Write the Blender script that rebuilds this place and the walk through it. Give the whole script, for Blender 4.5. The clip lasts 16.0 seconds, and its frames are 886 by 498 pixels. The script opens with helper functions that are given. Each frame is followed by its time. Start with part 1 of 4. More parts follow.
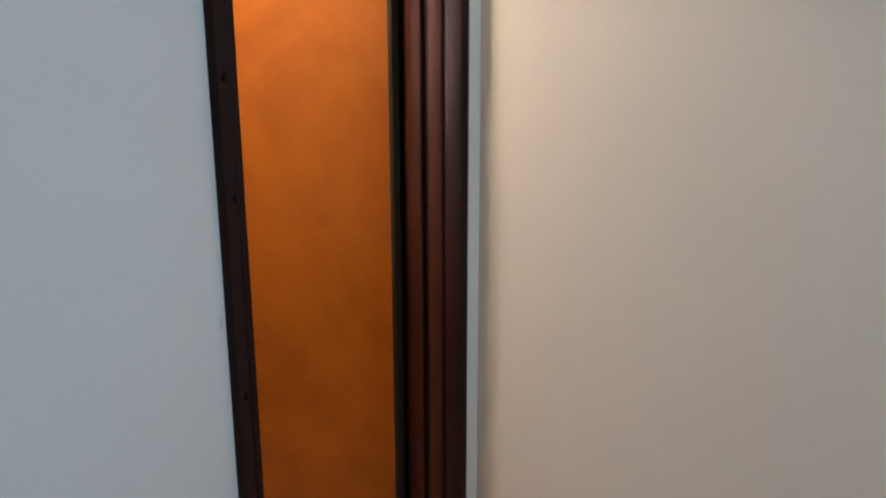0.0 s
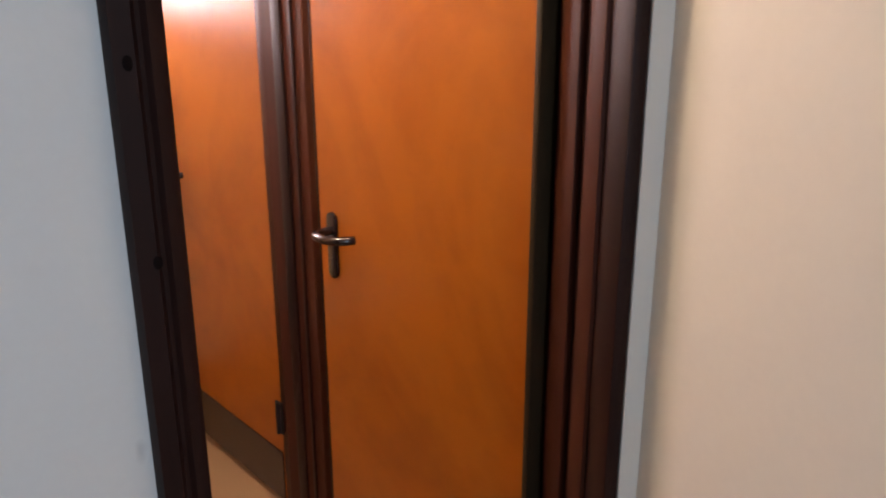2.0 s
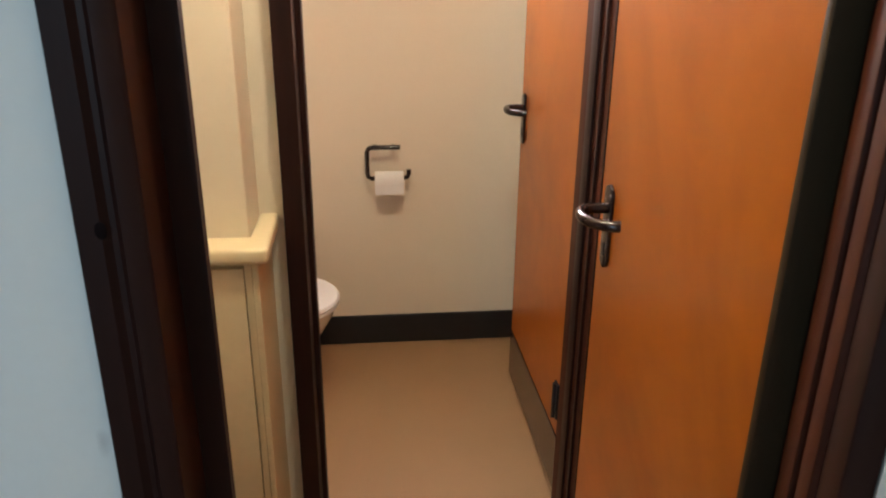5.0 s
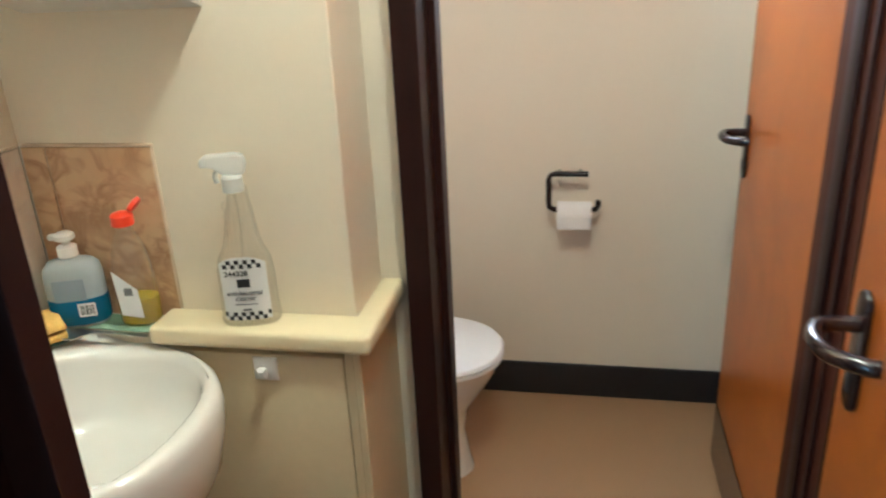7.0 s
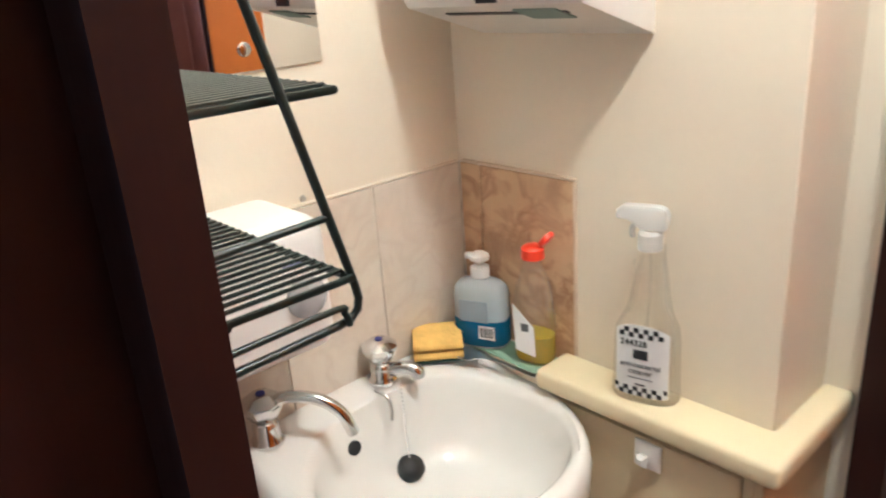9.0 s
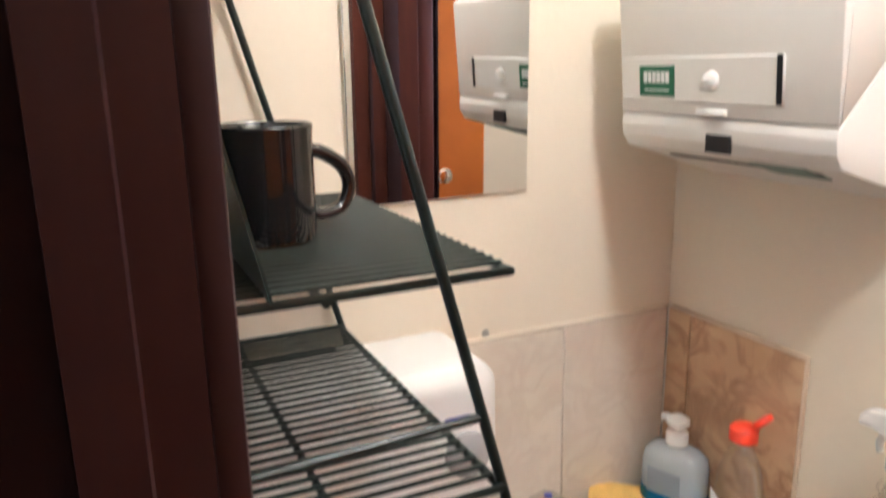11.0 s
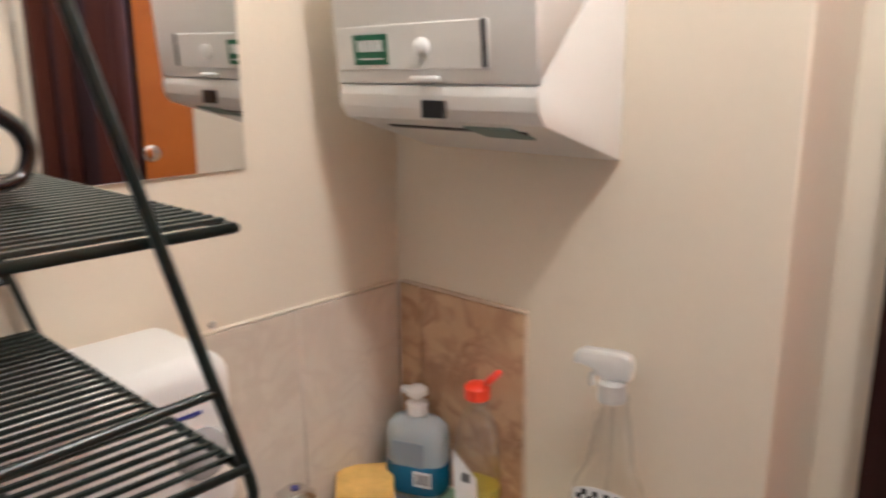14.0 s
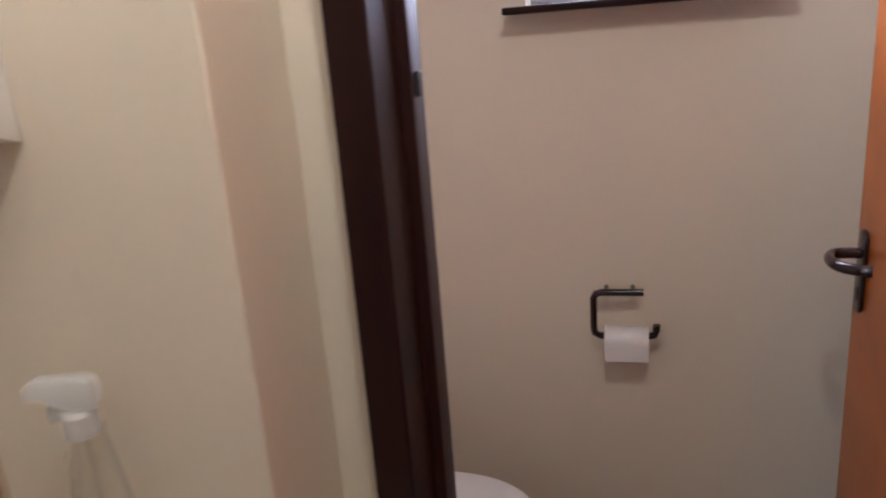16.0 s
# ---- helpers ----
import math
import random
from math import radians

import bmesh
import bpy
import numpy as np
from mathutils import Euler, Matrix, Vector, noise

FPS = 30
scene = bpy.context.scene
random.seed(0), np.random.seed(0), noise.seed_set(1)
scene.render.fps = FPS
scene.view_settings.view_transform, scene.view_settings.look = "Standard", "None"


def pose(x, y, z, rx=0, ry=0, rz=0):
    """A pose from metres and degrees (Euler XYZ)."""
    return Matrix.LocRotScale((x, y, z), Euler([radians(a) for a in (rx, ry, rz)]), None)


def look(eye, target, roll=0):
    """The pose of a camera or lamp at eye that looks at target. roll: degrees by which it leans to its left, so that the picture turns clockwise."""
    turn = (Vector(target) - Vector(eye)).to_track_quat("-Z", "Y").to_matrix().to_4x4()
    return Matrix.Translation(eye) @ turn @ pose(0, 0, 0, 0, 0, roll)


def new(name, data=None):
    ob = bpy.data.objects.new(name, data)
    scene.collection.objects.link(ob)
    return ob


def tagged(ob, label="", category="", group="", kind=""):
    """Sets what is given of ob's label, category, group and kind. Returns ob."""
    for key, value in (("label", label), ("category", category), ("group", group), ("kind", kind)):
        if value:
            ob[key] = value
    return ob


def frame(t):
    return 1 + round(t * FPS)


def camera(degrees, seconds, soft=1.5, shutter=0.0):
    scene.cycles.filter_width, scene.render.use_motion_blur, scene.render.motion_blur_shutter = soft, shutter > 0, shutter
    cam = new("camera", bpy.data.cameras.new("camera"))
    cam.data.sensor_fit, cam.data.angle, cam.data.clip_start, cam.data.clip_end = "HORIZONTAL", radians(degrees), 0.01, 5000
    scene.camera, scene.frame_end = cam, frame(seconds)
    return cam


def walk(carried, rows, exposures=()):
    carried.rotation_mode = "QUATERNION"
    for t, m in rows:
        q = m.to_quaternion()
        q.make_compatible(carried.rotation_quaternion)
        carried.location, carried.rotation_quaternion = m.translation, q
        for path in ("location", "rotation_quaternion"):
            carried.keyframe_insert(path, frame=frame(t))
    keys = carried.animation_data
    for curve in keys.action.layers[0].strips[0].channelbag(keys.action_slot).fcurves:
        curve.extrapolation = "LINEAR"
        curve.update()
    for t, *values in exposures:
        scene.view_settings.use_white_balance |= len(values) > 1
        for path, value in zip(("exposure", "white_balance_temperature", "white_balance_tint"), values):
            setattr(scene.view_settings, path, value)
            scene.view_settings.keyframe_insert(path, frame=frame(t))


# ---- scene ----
cam = camera(61.7, 16.0, soft=2.0, shutter=0.5)
PATH = [
    (0.0, (-0.786, -0.055, 1.436), (1.000, 0.720, 0.979), -0.1),
    (0.5, (-0.572, -0.011, 1.439), (1.174, 0.842, 0.965), 0.2),
    (1.0, (-0.385, 0.028, 1.441), (1.322, 0.970, 0.997), 0.1),
    (1.5, (-0.186, 0.031, 1.447), (1.331, 1.238, 0.954), 0.0),
    (2.0, (-0.043, 0.026, 1.457), (1.247, 1.451, 0.905), -0.1),
    (2.5, (0.089, 0.087, 1.445), (1.203, 1.649, 0.881), 0.6),
    (3.0, (0.195, 0.129, 1.438), (1.047, 1.844, 0.860), 0.2),
    (3.5, (0.302, 0.093, 1.433), (0.768, 1.942, 0.828), 0.5),
    (3.7, (0.348, 0.083, 1.428), (0.668, 1.957, 0.808), 0.7),
    (6.0, (0.515, 0.355, 1.447), (0.612, 2.208, 0.702), -0.1),
    (6.5, (0.574, 0.465, 1.452), (0.435, 2.319, 0.716), -2.7),
    (7.0, (0.575, 0.589, 1.444), (0.199, 2.416, 0.722), -2.8),
    (7.5, (0.541, 0.700, 1.465), (-0.090, 2.458, 0.750), -2.7),
    (8.0, (0.533, 0.735, 1.459), (-0.503, 2.306, 0.781), -2.5),
    (8.5, (0.548, 0.759, 1.470), (-0.706, 2.160, 0.787), -3.8),
    (10.8, (0.467, 0.888, 1.529), (-1.272, 1.698, 0.965), -1.3),
    (11.0, (0.466, 0.884, 1.539), (-1.294, 1.704, 1.061), -1.0),
    (11.5, (0.470, 0.876, 1.553), (-1.329, 1.731, 1.367), -0.1),
    (12.0, (0.487, 0.871, 1.565), (-1.313, 1.741, 1.628), 0.0),
    (12.5, (0.482, 0.879, 1.559), (-1.322, 1.735, 1.435), -0.4),
    (13.0, (0.467, 0.881, 1.535), (-1.258, 1.835, 1.199), -0.0),
    (13.5, (0.451, 0.876, 1.508), (-1.148, 1.996, 1.073), -0.2),
    (14.0, (0.446, 0.893, 1.497), (-0.890, 2.306, 1.029), -0.5),
    (14.5, (0.463, 0.923, 1.492), (-0.604, 2.545, 1.012), -1.0),
    (15.0, (0.482, 0.945, 1.484), (-0.332, 2.702, 0.983), -1.6),
    (15.5, (0.498, 0.968, 1.466), (-0.058, 2.810, 0.921), -1.6),
    (16.0, (0.538, 1.070, 1.466), (0.060, 2.928, 0.901), -4.5),
]
EXPOSURES = [(0.0, -0.08, 7200, 18), (1.5, 0.0, 7700, 25), (3.0, 0.0, 7700, 23), (3.7, 0.02, 6600, 14), (6.0, 0.06, 7400, 0), (6.5, 0.1, 6000, -7), (7.0, 0.16, 5350, -6), (7.5, 0.14, 5350, 2), (8.5, 0.35, 5250, 6),
             (10.8, 0.15, 5350, 12), (11.5, -0.30, 5300, 14), (12.0, -0.6, 5250, 15), (12.5, -0.52, 5250, 15), (13.5, -0.1, 5400, 14), (14.5, -0.68, 5600, 18), (15.0, -0.9, 5700, 20), (15.5, -0.98, 5600, 18), (16.0, -0.74, 5500, 14)]
walk(cam, [(t, look(e, g, r)) for t, e, g, r in PATH], EXPOSURES)

# ---------------- world and lights ----------------
world = bpy.data.worlds.new("world")
scene.world = world
world.use_nodes = True
wn = world.node_tree.nodes
sky = wn.new("ShaderNodeTexSky")
sky.sky_type, sky.sun_disc = "NISHITA", False
sky.sun_elevation, sky.sun_rotation = radians(38), radians(120)
world.node_tree.links.new(sky.outputs[0], wn["Background"].inputs[0])
wn["Background"].inputs[1].default_value = 0.1


def lamp(name, kind, m, power, colour, **settings):
    data = bpy.data.lights.new(name, kind)
    data.energy, data.color = power, colour
    for key, value in settings.items():
        if key == "size":
            data.shape, data.size, data.size_y = "RECTANGLE", value[0], value[1]
        elif key == "radius":
            data.shadow_soft_size = value
        elif key == "angle":
            data.angle = value
    ob = new(name, data)
    ob.matrix_world = m
    return ob


# overcast daylight, one weak broad sun
lamp("sun", "SUN", look((0, 6, 6), (0.5, 2.9, 1.5)), 1.0, (1.0, 0.96, 0.9), angle=radians(12))
# the bulb of the vestibule's ceiling lamp
lamp("vestibule_bulb", "POINT", pose(0.550, 1.278, 2.280), 36.0, (1.0, 0.925, 0.755), radius=0.06)
# daylight in the two window openings; the hall's blue one is added out of view
lamp("toilet_window_daylight", "AREA", look((0.58, 2.955, 1.80), (0.58, 1.5, 1.1)), 23.0, (0.98, 0.90, 1.0), size=(0.46, 0.5))
lamp("added_hall_daylight", "AREA", look((-0.48, -1.44, 1.58), (-0.44, 0.8, 1.1)), 18.0, (0.47, 0.73, 1.0), size=(0.44, 1.15))


# ---------------- materials ----------------
def mat(name, base, rough=0.5, metal=0.0, var=0.06, scale=3.0, fine=60.0, bump=0.05, tint=None, spec=0.5, coat=0.0):
    """A painted or moulded surface: colour varied at two scales, with a fine relief."""
    m = bpy.data.materials.new(name)
    m.use_nodes = True
    nt = m.node_tree
    b = nt.nodes["Principled BSDF"]
    b.inputs["Roughness"].default_value = rough
    b.inputs["Metallic"].default_value = metal
    b.inputs["Specular IOR Level"].default_value = spec
    b.inputs["Coat Weight"].default_value = coat
    co = nt.nodes.new("ShaderNodeTexCoord")
    n1 = nt.nodes.new("ShaderNodeTexNoise")
    n1.inputs["Scale"].default_value, n1.inputs["Detail"].default_value = scale, 4
    n2 = nt.nodes.new("ShaderNodeTexNoise")
    n2.inputs["Scale"].default_value, n2.inputs["Detail"].default_value = fine, 3
    ramp = nt.nodes.new("ShaderNodeMix")
    ramp.data_type = "RGBA"
    tint = tint or tuple(c * (1 - 2 * var) for c in base)
    ramp.inputs[6].default_value = (*base, 1)
    ramp.inputs[7].default_value = (*tint, 1)
    mix = nt.nodes.new("ShaderNodeMath")
    mix.operation = "MULTIPLY_ADD"
    nt.links.new(co.outputs["Object"], n1.inputs["Vector"])
    nt.links.new(co.outputs["Object"], n2.inputs["Vector"])
    nt.links.new(n2.outputs["Fac"], mix.inputs[0])
    mix.inputs[1].default_value = 0.35
    nt.links.new(n1.outputs["Fac"], mix.inputs[2])
    rng = nt.nodes.new("ShaderNodeMapRange")
    rng.inputs[1].default_value, rng.inputs[2].default_value = 0.45, 0.9
    nt.links.new(mix.outputs[0], rng.inputs[0])
    nt.links.new(rng.outputs[0], ramp.inputs[0])
    nt.links.new(ramp.outputs[2], b.inputs["Base Color"])
    if bump:
        bp = nt.nodes.new("ShaderNodeBump")
        bp.inputs["Strength"].default_value, bp.inputs["Distance"].default_value = bump, 0.004
        nt.links.new(n2.outputs["Fac"], bp.inputs["Height"])
        nt.links.new(bp.outputs[0], b.inputs["Normal"])
    return m


def wood(name, light, dark, rough=0.35, stretch=(14, 14, 0.9), coat=0.0, wave=0.5, spec=0.5):
    """Timber with its grain running upright."""
    m = bpy.data.materials.new(name)
    m.use_nodes = True
    nt = m.node_tree
    b = nt.nodes["Principled BSDF"]
    b.inputs["Roughness"].default_value = rough
    b.inputs["Specular IOR Level"].default_value = spec
    b.inputs["Coat Weight"].default_value = coat
    b.inputs["Coat Roughness"].default_value = 0.25
    co = nt.nodes.new("ShaderNodeTexCoord")
    mp = nt.nodes.new("ShaderNodeMapping")
    mp.inputs["Scale"].default_value = stretch
    n1 = nt.nodes.new("ShaderNodeTexNoise")
    n1.inputs["Scale"].default_value, n1.inputs["Detail"].default_value, n1.inputs["Distortion"].default_value = 1.0, 5, wave
    n2 = nt.nodes.new("ShaderNodeTexNoise")
    n2.inputs["Scale"].default_value, n2.inputs["Detail"].default_value = 9.0, 4
    n2.inputs["Distortion"].default_value = 0.6
    nt.links.new(co.outputs["Object"], mp.inputs[0])
    nt.links.new(mp.outputs[0], n1.inputs["Vector"])
    nt.links.new(mp.outputs[0], n2.inputs["Vector"])
    add = nt.nodes.new("ShaderNodeMath")
    add.operation = "MULTIPLY_ADD"
    nt.links.new(n2.outputs["Fac"], add.inputs[0])
    add.inputs[1].default_value = 0.25
    nt.links.new(n1.outputs["Fac"], add.inputs[2])
    cr = nt.nodes.new("ShaderNodeMapRange")
    cr.inputs[1].default_value, cr.inputs[2].default_value = 0.5, 0.95
    nt.links.new(add.outputs[0], cr.inputs[0])
    mx = nt.nodes.new("ShaderNodeMix")
    mx.data_type = "RGBA"
    mx.inputs[6].default_value, mx.inputs[7].default_value = (*light, 1), (*dark, 1)
    nt.links.new(cr.outputs[0], mx.inputs[0])
    nt.links.new(mx.outputs[2], b.inputs["Base Color"])
    bp = nt.nodes.new("ShaderNodeBump")
    bp.inputs["Strength"].default_value, bp.inputs["Distance"].default_value = 0.06, 0.002
    nt.links.new(n2.outputs["Fac"], bp.inputs["Height"])
    nt.links.new(bp.outputs[0], b.inputs["Normal"])
    return m


def marble(name, light, mid, vein):
    m = mat(name, light, 0.22, var=0.1, scale=5.0, fine=26.0, bump=0.02, tint=mid)
    nt = m.node_tree
    b = nt.nodes["Principled BSDF"]
    src = b.inputs["Base Color"].links[0].from_socket
    co = nt.nodes.new("ShaderNodeTexCoord")
    inf = nt.nodes.new("ShaderNodeObjectInfo")
    off = nt.nodes.new("ShaderNodeVectorMath")
    off.operation = "MULTIPLY_ADD"
    cmb = nt.nodes.new("ShaderNodeCombineXYZ")
    for i in range(3):
        nt.links.new(inf.outputs["Random"], cmb.inputs[i])
    nt.links.new(cmb.outputs[0], off.inputs[0])
    off.inputs[1].default_value = (7, 5, 9)
    nt.links.new(co.outputs["Object"], off.inputs[2])
    n = nt.nodes.new("ShaderNodeTexNoise")
    n.inputs["Scale"].default_value, n.inputs["Detail"].default_value, n.inputs["Distortion"].default_value = 15.0, 7, 0.9
    nt.links.new(off.outputs[0], n.inputs["Vector"])
    r = nt.nodes.new("ShaderNodeValToRGB")
    e = r.color_ramp.elements
    e[0].position, e[0].color = 0.40, (0, 0, 0, 1)
    e[1].position, e[1].color = 0.50, (1, 1, 1, 1)
    third = r.color_ramp.elements.new(0.60)
    third.color = (0, 0, 0, 1)
    nt.links.new(n.outputs["Fac"], r.inputs[0])
    n3 = nt.nodes.new("ShaderNodeTexNoise")
    n3.inputs["Scale"].default_value = 16.0
    nt.links.new(off.outputs[0], n3.inputs["Vector"])
    mul = nt.nodes.new("ShaderNodeMath")
    mul.operation = "MULTIPLY"
    nt.links.new(r.outputs[0], mul.inputs[0])
    nt.links.new(n3.outputs["Fac"], mul.inputs[1])
    mx = nt.nodes.new("ShaderNodeMix")
    mx.data_type = "RGBA"
    nt.links.new(mul.outputs[0], mx.inputs[0])
    nt.links.new(src, mx.inputs[6])
    mx.inputs[7].default_value = (*vein, 1)
    nt.links.new(mx.outputs[2], b.inputs["Base Color"])
    return m


def clear(name, colour, gloss=0.08, rough=0.04, body=0.0):
    """Clear plastic or liquid: tinted see-through, a little body, mirror-like gloss at grazing angles."""
    m = bpy.data.materials.new(name)
    m.use_nodes = True
    nt = m.node_tree
    nt.nodes.remove(nt.nodes["Principled BSDF"])
    out = nt.nodes["Material Output"]
    tr = nt.nodes.new("ShaderNodeBsdfTransparent")
    tr.inputs[0].default_value = (*colour, 1)
    df = nt.nodes.new("ShaderNodeBsdfDiffuse")
    df.inputs[0].default_value = (*colour, 1)
    gl = nt.nodes.new("ShaderNodeBsdfGlossy")
    gl.inputs["Roughness"].default_value = rough
    m1 = nt.nodes.new("ShaderNodeMixShader")
    m1.inputs[0].default_value = body
    nt.links.new(tr.outputs[0], m1.inputs[1])
    nt.links.new(df.outputs[0], m1.inputs[2])
    fr = nt.nodes.new("ShaderNodeFresnel")
    fr.inputs[0].default_value = 1.35
    ad = nt.nodes.new("ShaderNodeMath")
    ad.operation = "MULTIPLY_ADD"
    ad.inputs[1].default_value, ad.inputs[2].default_value = 0.32, gloss * 0.3
    nt.links.new(fr.outputs[0], ad.inputs[0])
    m2 = nt.nodes.new("ShaderNodeMixShader")
    nt.links.new(ad.outputs[0], m2.inputs[0])
    nt.links.new(m1.outputs[0], m2.inputs[1])
    nt.links.new(gl.outputs[0], m2.inputs[2])
    nt.links.new(m2.outputs[0], out.inputs[0])
    return m


def glow(name, colour, strength):
    m = bpy.data.materials.new(name)
    m.use_nodes = True
    b = m.node_tree.nodes["Principled BSDF"]
    b.inputs["Base Color"].default_value = (0.8, 0.8, 0.8, 1)
    b.inputs["Emission Color"].default_value = (*colour, 1)
    b.inputs["Emission Strength"].default_value = strength
    return m


def scuff(m, centre, size, strength):
    """A faint grey rub mark of ragged outline on a painted wall."""
    nt = m.node_tree
    b = nt.nodes["Principled BSDF"]
    src = b.inputs["Base Color"].links[0].from_socket
    co = nt.nodes.new("ShaderNodeTexCoord")
    sub = nt.nodes.new("ShaderNodeVectorMath")
    sub.operation = "SUBTRACT"
    sub.inputs[1].default_value = centre
    div = nt.nodes.new("ShaderNodeVectorMath")
    div.operation = "DIVIDE"
    div.inputs[1].default_value = size
    ln = nt.nodes.new("ShaderNodeVectorMath")
    ln.operation = "LENGTH"
    n = nt.nodes.new("ShaderNodeTexNoise")
    n.inputs["Scale"].default_value, n.inputs["Detail"].default_value = 45.0, 5
    add = nt.nodes.new("ShaderNodeMath")
    rng = nt.nodes.new("ShaderNodeMapRange")
    rng.inputs[1].default_value, rng.inputs[2].default_value = 1.45, 0.75
    rng.inputs[3].default_value, rng.inputs[4].default_value = 0.0, strength
    mx = nt.nodes.new("ShaderNodeMix")
    mx.data_type = "RGBA"
    mx.inputs[7].default_value = (0.30, 0.28, 0.27, 1)
    nt.links.new(co.outputs["Object"], sub.inputs[0])
    nt.links.new(sub.outputs[0], div.inputs[0])
    nt.links.new(div.outputs[0], ln.inputs[0])
    nt.links.new(co.outputs["Object"], n.inputs["Vector"])
    nt.links.new(ln.outputs["Value"], add.inputs[0])
    nt.links.new(n.outputs["Fac"], add.inputs[1])
    nt.links.new(add.outputs[0], rng.inputs[0])
    nt.links.new(rng.outputs[0], mx.inputs[0])
    nt.links.new(src, mx.inputs[6])
    nt.links.new(mx.outputs[2], b.inputs["Base Color"])


WALL = mat("cream_wall_paint", (0.80, 0.71, 0.575), 0.55, var=0.02, scale=1.6, fine=90, bump=0.09)
# hall white with the bulb's warm light on the splayed wall mixed into it
WARMWALL = mat("lamp_warmed_hall_paint", (0.79, 0.73, 0.65), 0.6, var=0.03, scale=1.2, fine=70, bump=0.08)
HALLWALL = mat("white_wall_paint", (0.78, 0.78, 0.76), 0.6, var=0.03, scale=1.4, fine=70, bump=0.08)
scuff(HALLWALL, (0.200, 0.80, 1.010), (0.008, 0.05, 0.018), 0.30)
scuff(WARMWALL, (0.30, -0.35, 1.07), (0.05, 0.05, 0.02), 0.18)
CEIL = mat("ceiling_paint", (0.8, 0.79, 0.76), 0.8, var=0.02)
FLOOR = mat("tan_vinyl", (0.38, 0.222, 0.112), 0.42, var=0.05, scale=2.5, fine=220, bump=0.04)
BLACK = mat("black_vinyl", (0.012, 0.012, 0.014), 0.4, var=0.1)
DARK = wood("dark_mahogany_stain", (0.023, 0.0070, 0.0054), (0.011, 0.0038, 0.0033), 0.48, spec=0.16)
# brown of the face strip, a little paler than the rest of the frame
STRIPBROWN = wood("brown_face_strip", (0.040, 0.024, 0.012), (0.026, 0.014, 0.008), 0.5, spec=0.2)
KNOT = mat("dark_knot", (0.009, 0.004, 0.004), 0.8, var=0.2, scale=60, spec=0.08)
# close to DARK in hue, about two to three times its value
REDWOOD = wood("paler_red_mahogany", (0.066, 0.017, 0.009), (0.036, 0.010, 0.006), 0.5, spec=0.12)
VENEER = wood("orange_veneer", (0.42, 0.112, 0.011), (0.29, 0.068, 0.007), 0.36, stretch=(1.6, 1.6, 1.9), coat=0.35, wave=2.2, spec=0.2)
BRONZE = mat("dark_brown_plastic", (0.020, 0.0085, 0.0075), 0.2, var=0.1, coat=0.2)
WHITE = mat("white_plastic", (0.80, 0.79, 0.77), 0.35, var=0.02, bump=0.0)
METALW = mat("white_enamel", (0.78, 0.76, 0.72), 0.38, var=0.02, scale=6, bump=0.02)
CERAMIC = mat("white_ceramic", (0.82, 0.80, 0.76), 0.08, var=0.01, bump=0.0, coat=0.5)
CHROME = mat("chrome", (0.72, 0.72, 0.72), 0.12, metal=1.0, var=0.05, bump=0.0)
STEEL = mat("steel", (0.62, 0.60, 0.57), 0.34, metal=1.0, var=0.1)
GREENWIRE = mat("green_wire_coating", (0.009, 0.020, 0.018), 0.30, var=0.2, scale=20)
CREAMTOP = mat("cream_laminate", (0.80, 0.69, 0.455), 0.35, var=0.03, scale=5)
CABINET = mat("beige_painted_board", (0.66, 0.545, 0.35), 0.5, var=0.05, scale=5)
TILEPALE = marble("pale_marbled_tile", (0.74, 0.66, 0.56), (0.68, 0.59, 0.49), (0.63, 0.53, 0.44))
TILEPINK = marble("peach_marbled_tile", (0.66, 0.45, 0.28), (0.56, 0.35, 0.20), (0.27, 0.13, 0.07))
BEAD = mat("aged_cream_bead", (0.68, 0.53, 0.38), 0.6, var=0.1, scale=20)
GROUT = mat("grout", (0.74, 0.68, 0.59), 0.8, var=0.08)
MUGBLACK = mat("black_glazed_ceramic", (0.008, 0.008, 0.009), 0.12, var=0.1, bump=0.0, coat=0.6)
YELLOWSPONGE = mat("yellow_sponge", (0.85, 0.54, 0.15), 0.95, var=0.12, scale=30, fine=160, bump=0.6)
GREENPAD = mat("green_scourer", (0.02, 0.07, 0.05), 0.95, var=0.2, fine=200, bump=0.5)
GREENCLOTH = mat("green_cloth", (0.27, 0.42, 0.30), 0.9, var=0.1, scale=12, fine=240, bump=0.3)
PAPER = mat("tissue_paper", (0.84, 0.82, 0.80), 0.9, var=0.03, fine=150, bump=0.2)
REDCAP = mat("red_plastic", (0.85, 0.06, 0.02), 0.3, var=0.03, bump=0.0)
LABEL = mat("white_label", (0.80, 0.80, 0.80), 0.5, var=0.01, bump=0.0)
INK = mat("black_ink", (0.015, 0.015, 0.017), 0.5, var=0.05, bump=0.0)
GREYINK = mat("grey_ink", (0.12, 0.12, 0.13), 0.5, var=0.05, bump=0.0)
BLUEINK = mat("blue_ink", (0.05, 0.06, 0.28), 0.5, var=0.05, bump=0.0)
GREENINK = mat("green_label", (0.01, 0.13, 0.06), 0.5, var=0.05, bump=0.0)
RUBBER = mat("black_rubber", (0.01, 0.01, 0.011), 0.5, var=0.1)
CLEARP = clear("clear_plastic", (0.985, 0.98, 0.965), 0.10, 0.08, 0.03)
FROST = clear("frosted_white_plastic", (0.93, 0.94, 0.94), 0.06, 0.3, 0.42)
GHOST = clear("pale_translucent_label", (0.50, 0.58, 0.64), 0.05, 0.3, 0.5)
MILKY = clear("milky_plastic", (0.82, 0.89, 0.92), 0.1, 0.2, 0.45)
